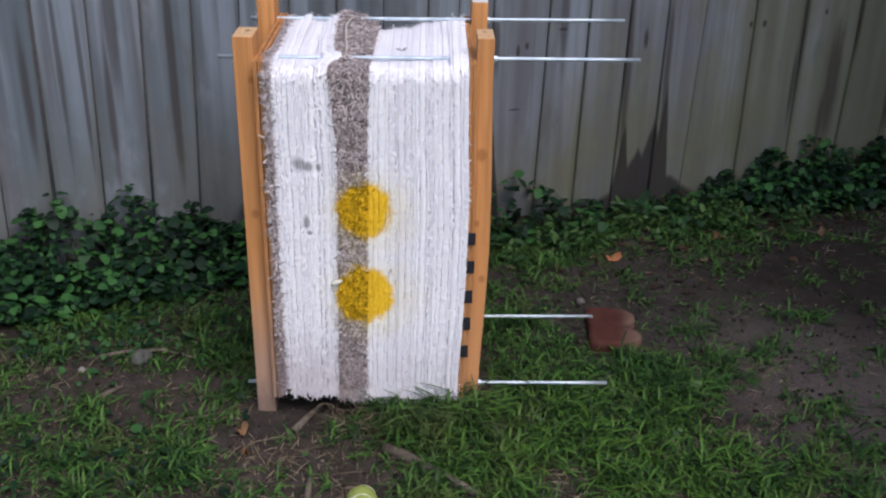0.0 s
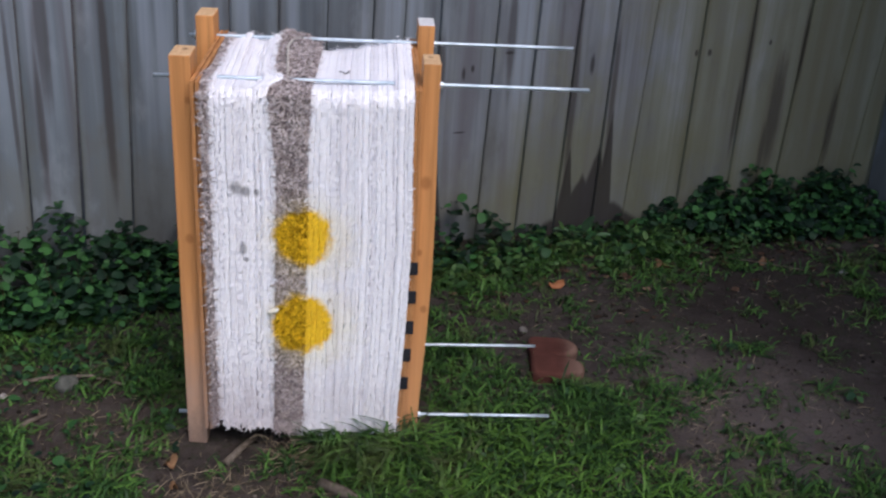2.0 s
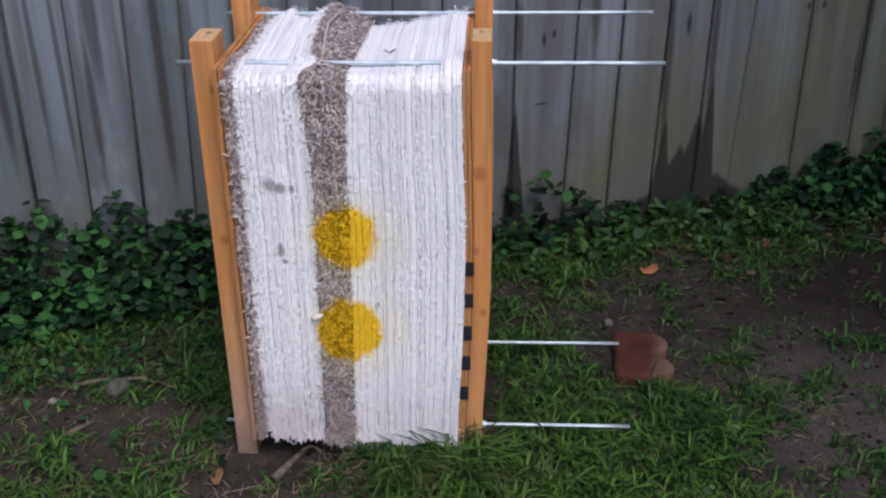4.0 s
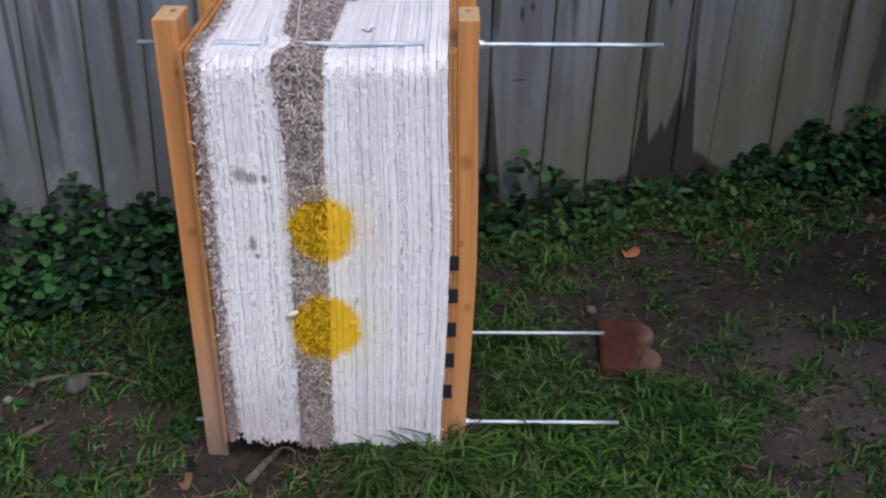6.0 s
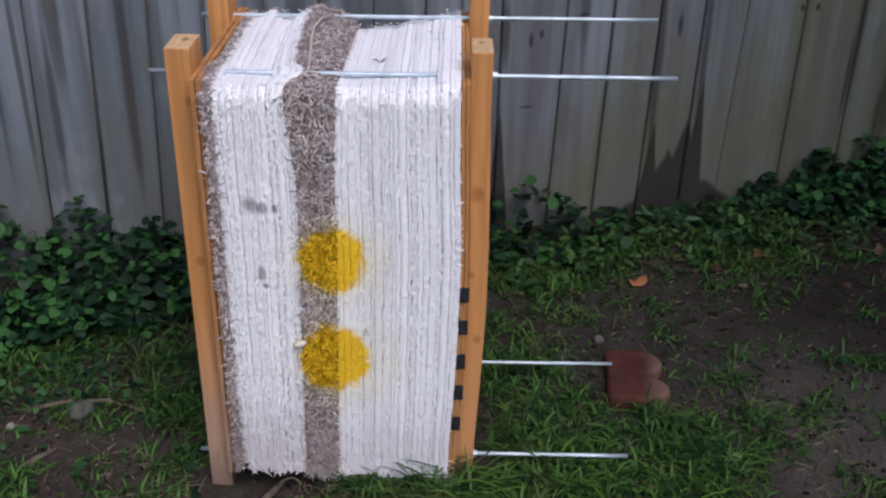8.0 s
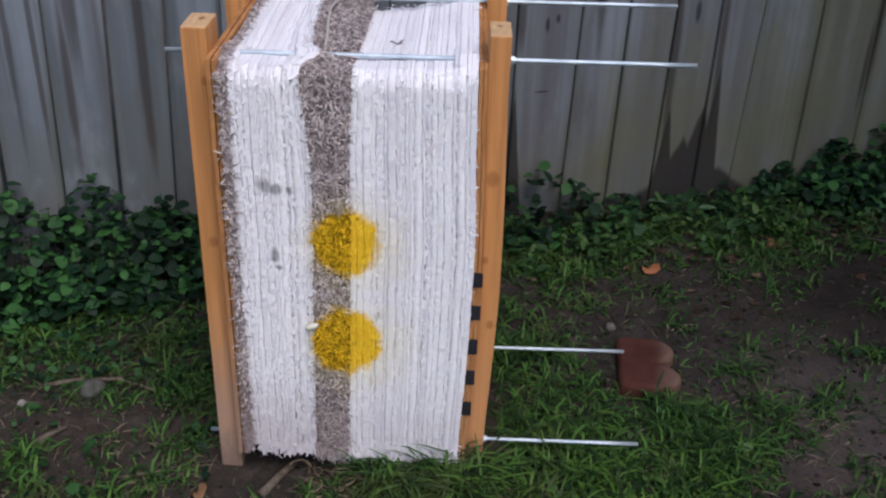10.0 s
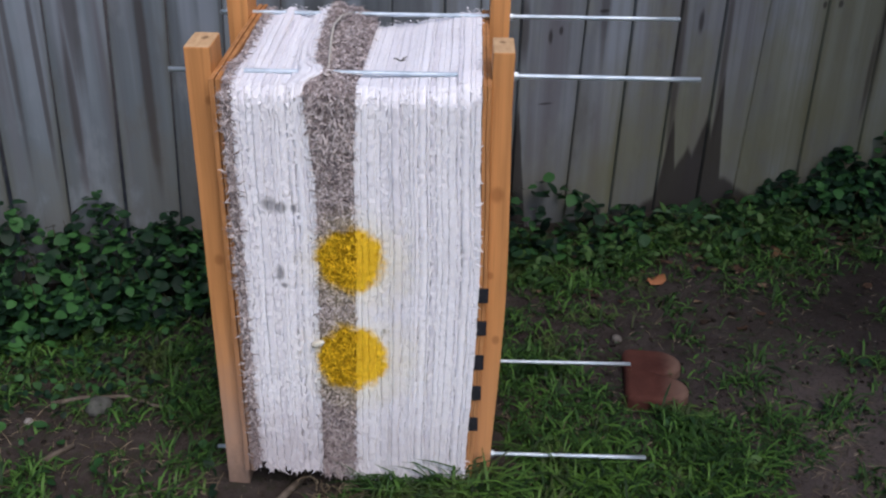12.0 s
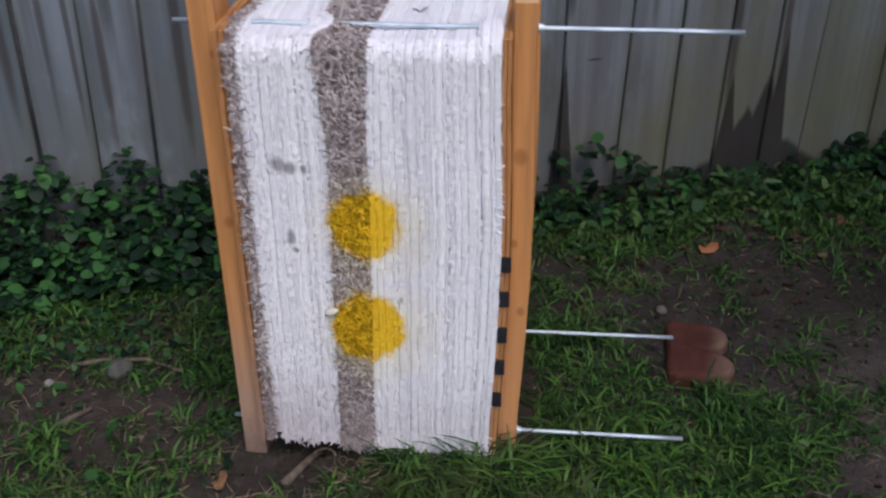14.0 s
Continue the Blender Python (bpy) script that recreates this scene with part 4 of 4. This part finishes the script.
def stone(name, x, y, size, material, label, seed, category="stone"):
    bm = bmesh.new()
    lump(bm, (0, 0, size[2] * 0.55), size, seed)
    ob = tagged(new(name, bm_mesh(name, bm, material, True)), label, category, "stones on the soil")
    ob.matrix_basis = pose(x, y, ground_z(x, y), 0, 0, seed * 37)
    return ob


def edging_brick():
    """A flat fired-clay edging block, one long side cut into two rounded lobes."""
    pts = [(0.022, -0.104), (0.006, -0.096), (0.0, -0.075), (0.003, 0.0), (0.0, 0.08), (0.006, 0.099), (0.022, 0.105)]
    for cy, cx in ((0.053, 0.078), (-0.053, 0.086)):
        for a in np.linspace(82, -82, 11):
            pts.append((cx + 0.062 * math.cos(radians(a)), cy + 0.051 * math.sin(radians(a))))
    bm = bmesh.new()
    low = [bm.verts.new((x, y, 0.0)) for x, y in pts]
    f = bm.faces.new(low)
    up = bmesh.ops.extrude_face_region(bm, geom=[f])["geom"]
    for v in up:
        if isinstance(v, bmesh.types.BMVert):
            v.co.z = 0.05
    rim = [e for e in bm.edges if e.verts[0].co.z > 0.04 and e.verts[1].co.z > 0.04]
    bmesh.ops.bevel(bm, geom=rim, offset=0.014, segments=4, affect="EDGES", profile=0.5)
    ob = tagged(new("edging_brick", bm_mesh("edging_brick", bm, CLAY)), "worn reddish clay edging brick with two rounded lobes lying on soil", "brick")
    ob.matrix_basis = pose(0.590, 0.414, ground_z(0.65, 0.39) - 0.019, 0, 0, -4)


def dead_leaf(x, y, turn, size, material, label, seed):
    rnd = random.Random(seed)
    verts, n = [(0, 0, 0.006)], 14
    for k in range(n):
        a = 2 * math.pi * k / n
        r = size * (0.62 + 0.38 * math.cos(a * 3 + seed) * (0.5 + 0.5 * rnd.random()))
        verts.append((r * math.cos(a), 0.75 * r * math.sin(a), 0.010 + 0.012 * math.sin(a * 2 + seed) + 0.005 * rnd.random()))
    top = [(0, 1 + k, 1 + (k + 1) % n) for k in range(n)]
    low = [(vx, vy, vz - 0.0012) for vx, vy, vz in verts]
    faces = top + [tuple(n + 1 + i for i in reversed(f)) for f in top] + [(1 + k, n + 2 + k, n + 2 + (k + 1) % n, 1 + (k + 1) % n) for k in range(n)]
    ob = tagged(new("fallen_leaf", mesh_of("fallen_leaf", verts + low, faces, material, True)), label, "leaf", "fallen leaves on the soil")
    ob.matrix_basis = pose(x, y, ground_z(x, y) + 0.004, 0, 0, turn)


def twig(points, r0, r1, label, name="twig"):
    x0, y0 = points[0][0], points[0][1]
    bm = bmesh.new()
    n = len(points)
    tube(bm, [(x - x0, y - y0, ground_z(x, y) + z) for x, y, z in points], [r0 + (r1 - r0) * k / (n - 1) for k in range(n)], 7)
    ob = tagged(new(name, bm_mesh(name, bm, BARK, True)), label, "twig", "sticks on the soil")
    ob.matrix_basis = pose(x0, y0, 0)


def seedling(x, y, count, size, seed, label):
    rnd = random.Random(seed)
    plant = tagged(new("weed"), label, "weed", "weeds on the soil")
    plant.matrix_basis = pose(x, y, ground_z(x, y))
    me = WEEDS[seed % 2]
    for k in range(count):
        bm = bmesh.new()
        a = 360 * k / count + rnd.uniform(-25, 25)
        h, r = size * rnd.uniform(0.3, 0.9), size * rnd.uniform(0.25, 0.6)
        p = Vector((r * math.cos(radians(a)), r * math.sin(radians(a)), h))
        tube(bm, [(0, 0, -0.004), p * 0.6 + Vector((0, 0, 0.1 * size)), p], [0.0014, 0.0012, 0.0008], 5)
        part("stem", bm_mesh("stem", bm, STEM), plant)
        part("leaf", me, plant, m=Matrix.Translation(p) @ pose(0, 0, 0, 0, 0, a - 90) @ pose(0, 0, 0, rnd.uniform(-25, 15), rnd.uniform(-15, 15), 0) @ Matrix.Scale(size / 0.05 * rnd.uniform(0.7, 1.1), 4))


def upright_weed(x, y):
    """Three broad leaves on stalks, one standing straight up."""
    plant = tagged(new("weed"), "upright broad-leaved green weed before the fence", "weed")
    plant.matrix_basis = pose(x, y, ground_z(x, y))
    for tip, turn, lift, size in (((0.004, 0, 0.055), 200, 74, 1.0), ((-0.05, 0.01, 0.05), 95, 20, 0.7), ((0.045, 0.0, 0.04), 270, 15, 0.65)):
        bm = bmesh.new()
        tube(bm, [(0, 0, -0.004), Vector(tip) * 0.5, tip], [0.0022, 0.0018, 0.0014], 5)
        part("stem", bm_mesh("stem", bm, STEM), plant)
        part("leaf", BROAD, plant, m=Matrix.Translation(tip) @ pose(0, 0, 0, 0, 0, turn) @ pose(0, 0, 0, lift, 0, 0) @ Matrix.Scale(size, 4))


def tennis_ball(x, y):
    r = 0.033
    ball = tagged(new("tennis_ball"), "faded yellow-green tennis ball lying in the grass", "ball")
    ball.matrix_basis = pose(x, y, ground_z(x, y) + r - 0.003, 20, 30, 40)
    bm = bmesh.new()
    bmesh.ops.create_icosphere(bm, subdivisions=4, radius=r)
    part("felt", bm_mesh("felt", bm, FELT, True), ball)
    bm = bmesh.new()
    pts = []
    for q in np.linspace(0, 2 * math.pi, 61):
        a, b = 0.75, 0.25
        v = Vector((a * math.cos(q) + b * math.cos(3 * q), a * math.sin(q) - b * math.sin(3 * q), 2 * math.sqrt(a * b) * math.sin(2 * q)))
        pts.append(v.normalized() * (r + 0.0002))
    tube(bm, pts, [0.0010] * len(pts), 6)
    part("seam", bm_mesh("seam", bm, SEAM, True), ball)


WEEDS = [leaf_mesh("weed_leaf", 0.040, 0.030, WEED_ONE, 0.2), leaf_mesh("weed_leaf", 0.055, 0.020, WEED_ONE, 0.3)]
BROAD = leaf_mesh("broad_leaf", 0.085, 0.042, WEED_BROAD, 0.25)
edging_brick()
upright_weed(0.885, 1.225)
seedling(-0.88, 0.42, 6, 0.037, 14, "small round-leaved green weed on soil")
seedling(-0.62, 0.40, 5, 0.031, 16, "small round-leaved green weed on soil")
seedling(-0.92, 0.28, 6, 0.034, 18, "small round-leaved green weed on soil")
seedling(0.75, 1.12, 7, 0.06, 20, "small round-leaved green weed before the fence")
seedling(1.05, 1.17, 7, 0.06, 22, "small round-leaved green weed before the fence")
stone("field_stone", -0.61, 0.255, (0.030, 0.024, 0.024), STONE, "rounded grey field stone half sunk in soil", 1.3)
stone("pebble", -0.752, 0.203, (0.011, 0.010, 0.008), PALE, "small white pebble on dark soil", 2.1, "pebble")
stone("pebble", 0.597, 0.592, (0.015, 0.013, 0.011), BUFF, "pale pebble beside the clay brick", 3.1, "pebble")
stone("pebble", 1.254, 1.10, (0.018, 0.014, 0.010), PALE, "pale pebble near the vines", 4.2, "pebble")
stone("pebble", 1.75, 1.06, (0.02, 0.014, 0.010), PALE, "pale pebble near the vines", 5.2, "pebble")
stone("pebble", 1.22, 0.42, (0.017, 0.011, 0.006), STONE, "pale flat pebble on bare soil", 6.2, "pebble")
dead_leaf(0.735, 0.888, 20, 0.042, ORANGE, "curled dry orange leaf on soil", 1)
dead_leaf(-0.293, -0.078, 80, 0.028, TANLEAF, "crumpled dry brown leaf on soil", 2)
dead_leaf(1.12, 1.06, 140, 0.04, TANLEAF, "crumpled dry brown leaf beside the vines", 3)
dead_leaf(-0.27, -0.16, 10, 0.013, TANLEAF, "small dry brown leaf on soil", 4)
dead_leaf(1.5, 1.12, 60, 0.04, TANLEAF, "crumpled dry brown leaf beside the vines", 5)
twig([(-0.17, -0.065, 0.006), (-0.145, -0.01, 0.008), (-0.112, 0.05, 0.010)], 0.010, 0.007, "short weathered stick before the target", "stick")
twig([(0.048, -0.142, 0.008), (0.10, -0.175, 0.012), (0.17, -0.235, 0.010), (0.26, -0.31, 0.006)], 0.015, 0.010, "weathered grey stick lying in grass", "stick")
twig([(-0.115, -0.24, 0.005), (-0.112, -0.32, 0.006)], 0.009, 0.007, "short weathered stick on soil", "stick")
twig([(-0.72, 0.262, 0.008), (-0.66, 0.285, 0.012), (-0.56, 0.295, 0.012), (-0.47, 0.27, 0.006)], 0.006, 0.004, "thin bent twig beside the grey stone")
twig([(-0.685, 0.045, 0.005), (-0.655, 0.085, 0.007), (-0.625, 0.125, 0.006)], 0.008, 0.005, "short pale stick on soil")
twig([(-0.47, -0.03, 0.004), (-0.40, -0.01, 0.006), (-0.34, 0.02, 0.005)], 0.003, 0.002, "thin dry twig on soil")
twig([(1.35, 1.16, 0.012), (1.5, 1.10, 0.012), (1.62, 1.05, 0.008)], 0.0028, 0.002, "thin dry twig at the edge of the vines")
twig([(1.90, 1.425, 0.014), (1.98, 1.46, 0.016), (2.06, 1.49, 0.014)], 0.016, 0.018, "weathered grey branch among the vines", "branch")
tennis_ball(0.008, -0.352)
seedling(-0.525, 0.345, 4, 0.037, 2, "small round-leaved green weed in thin grass")
seedling(-0.70, 0.30, 5, 0.034, 4, "small round-leaved green weed on soil")
seedling(-0.80, 0.36, 6, 0.037, 6, "small round-leaved green weed on soil")
seedling(1.16, 0.50, 6, 0.032, 5, "small green weed on bare soil")
seedling(1.45, 0.25, 5, 0.032, 8, "small green weed on bare soil")
seedling(0.70, 0.26, 5, 0.045, 10, "small round-leaved weed beside the clay brick")
seedling(0.30, 0.95, 6, 0.06, 12, "small green weed in thin grass")


def litter():
    """Brown leaf scraps under the vines."""
    rnd = random.Random(71)
    verts, faces = [], []
    for _ in range(420):
        s, d = rnd.uniform(0.3, 2.4), rnd.uniform(0.08, 0.42) if rnd.random() < 0.8 else rnd.uniform(0.3, 0.7)
        p = on_fence(s, d)
        r, a, b = rnd.uniform(0.006, 0.02), rnd.uniform(0, 6.3), len(verts)
        z = ground_z(p.x, p.y) + 0.004
        for k in range(6):
            q = a + k * 1.047
            w = r * rnd.uniform(0.6, 1.1)
            verts.append((p.x + w * math.cos(q), p.y + w * 0.6 * math.sin(q), z + rnd.uniform(0, 0.009)))
        faces += [(b, b + 1, b + 2), (b, b + 2, b + 3), (b, b + 3, b + 4), (b, b + 4, b + 5)]
    k = Mat("scraps", 0.85)
    me = mesh_of("leaf_litter", verts, faces, k.done(k.ramp(k.island(), (0.0, (0.02, 0.012, 0.008)), (0.7, (0.065, 0.036, 0.022)), (1.0, (0.17, 0.12, 0.08)))))
    tagged(new("leaf_litter", me), "dry brown leaf scraps below the vines", "leaf litter", kind="stuff")


litter()


def fallen_yarn():
    """Curled yarn that has dropped from the dark layers onto the soil."""
    rnd = random.Random(57)
    verts, faces = [], []
    for _ in range(150):
        x, y = rnd.gauss(0.0, 0.042), rnd.gauss(-0.022, 0.026)
        a, bend_by, w = rnd.uniform(0, 6.3), rnd.gauss(0, 0.55), rnd.uniform(0.0007, 0.0014)
        z, rise, b = ground_z(x, y) + rnd.uniform(0.002, 0.03), rnd.uniform(-0.001, 0.002), len(verts)
        for k in range(7):
            verts += [(x - w * math.sin(a), y + w * math.cos(a), max(z, ground_z(x, y) + 0.001)), (x + w * math.sin(a), y - w * math.cos(a), max(z, ground_z(x, y) + 0.001) + 0.0008)]
            x, y, z, a = x + 0.010 * math.cos(a), y + 0.010 * math.sin(a), z + rise, a + bend_by
        faces += [(b + 2 * k, b + 2 * k + 1, b + 2 * k + 3, b + 2 * k + 2) for k in range(6)]
    tagged(new("fallen_yarn", mesh_of("fallen_yarn", verts, faces, DRY, True)), "curled pale yarn tangled below the carpet layers", "yarn", kind="stuff")


fallen_yarn()


def clover(label, count, density, limit, size, material, seed, slim=1.0):
    """Small round leaves of low weeds between the grass."""
    rnd = random.Random(seed)
    shapes = [leaf_mesh("clover_leaf", 0.017, 0.015 * slim, material, 0.2), leaf_mesh("clover_leaf", 0.024, 0.018 * slim, material, 0.3)]
    places = []
    while len(places) < count:
        x, y = rnd.uniform(*limit[:2]), rnd.uniform(*limit[2:])
        if rnd.random() > density(x, y) * max(0.0, 0.5 + 1.6 * wob(x, y, 6.0, 9.0)) or y > 1.03 + 0.305 * x or inside_target(x, y):
            continue
        z = ground_z(x, y) + rnd.uniform(0.004, 0.035 * size)
        m = Matrix.Translation((x, y, z)) @ pose(0, 0, 0, 0, 0, rnd.uniform(0, 360)) @ pose(0, 0, 0, rnd.gauss(8, 26), rnd.gauss(0, 26), 0) @ Matrix.Scale(rnd.uniform(0.5, 1.1) * size, 4)
        places.append((rnd.randrange(2), m))
    tagged(new("clover", joined("clover", shapes, places, material)), label, "weeds", kind="stuff")


clover("low pale green weeds along the fence foot", 950, lambda x, y: math.exp(-(((1.10 + 0.3057 * x - y) * 0.956 - 0.20) / 0.12) ** 2), (0.2, 1.6, 0.8, 1.6), 1.6, WEED_MANY, 91, 0.7)
clover("dark round-leaved weeds in thin grass", 420, lambda x, y: 0.9 * spread(x, y, -0.8, 0.42, 0.35, 0.22) + 0.5 * spread(x, y, -0.6, -0.2, 0.4, 0.2), (-1.4, -0.28, -0.5, 0.8), 1.2, IVY_MANY, 92)
clover("small round-leaved weeds in patchy grass", 140, lambda x, y: 0.5 * spread(x, y, 0.5, -0.1, 0.6, 0.4), (-0.2, 1.6, -0.5, 0.8), 1.0, WEED_MANY, 93)


def crumbs():
    """Clods and grit scattered over the soil."""
    rnd = random.Random(44)
    bm = bmesh.new()
    bmesh.ops.create_icosphere(bm, subdivisions=1, radius=1.0)
    base = [v.co.copy() for v in bm.verts]
    tris = [[v.index for v in f.verts] for f in bm.faces]
    bm.free()
    verts, faces = [], []
    for _ in range(9000):
        x, y = rnd.uniform(-1.4, 2.2), rnd.uniform(-0.6, 1.5)
        if turf(x, y) > 0.75 or y > 1.08 + 0.305 * x:
            continue
        s = 0.0016 + 0.006 * rnd.random() ** 4
        z, b = ground_z(x, y), len(verts)
        q = [s * rnd.uniform(0.6, 1.3) for _ in range(3)]
        verts += [(x + v.x * q[0], y + v.y * q[1], z + s * 0.3 + v.z * q[2] * 0.7) for v in base]
        faces += [[b + i for i in f] for f in tris]
    k = Mat("grit", 0.95)
    me = mesh_of("soil_crumbs", verts, faces, k.done(k.ramp(k.island(), (0.1, (0.010, 0.0075, 0.006)), (0.8, (0.046, 0.036, 0.029)), (1.0, (0.14, 0.12, 0.10)))), True)
    tagged(new("soil_crumbs", me), "brown soil clods and grit on the ground", "soil", kind="stuff")


crumbs()
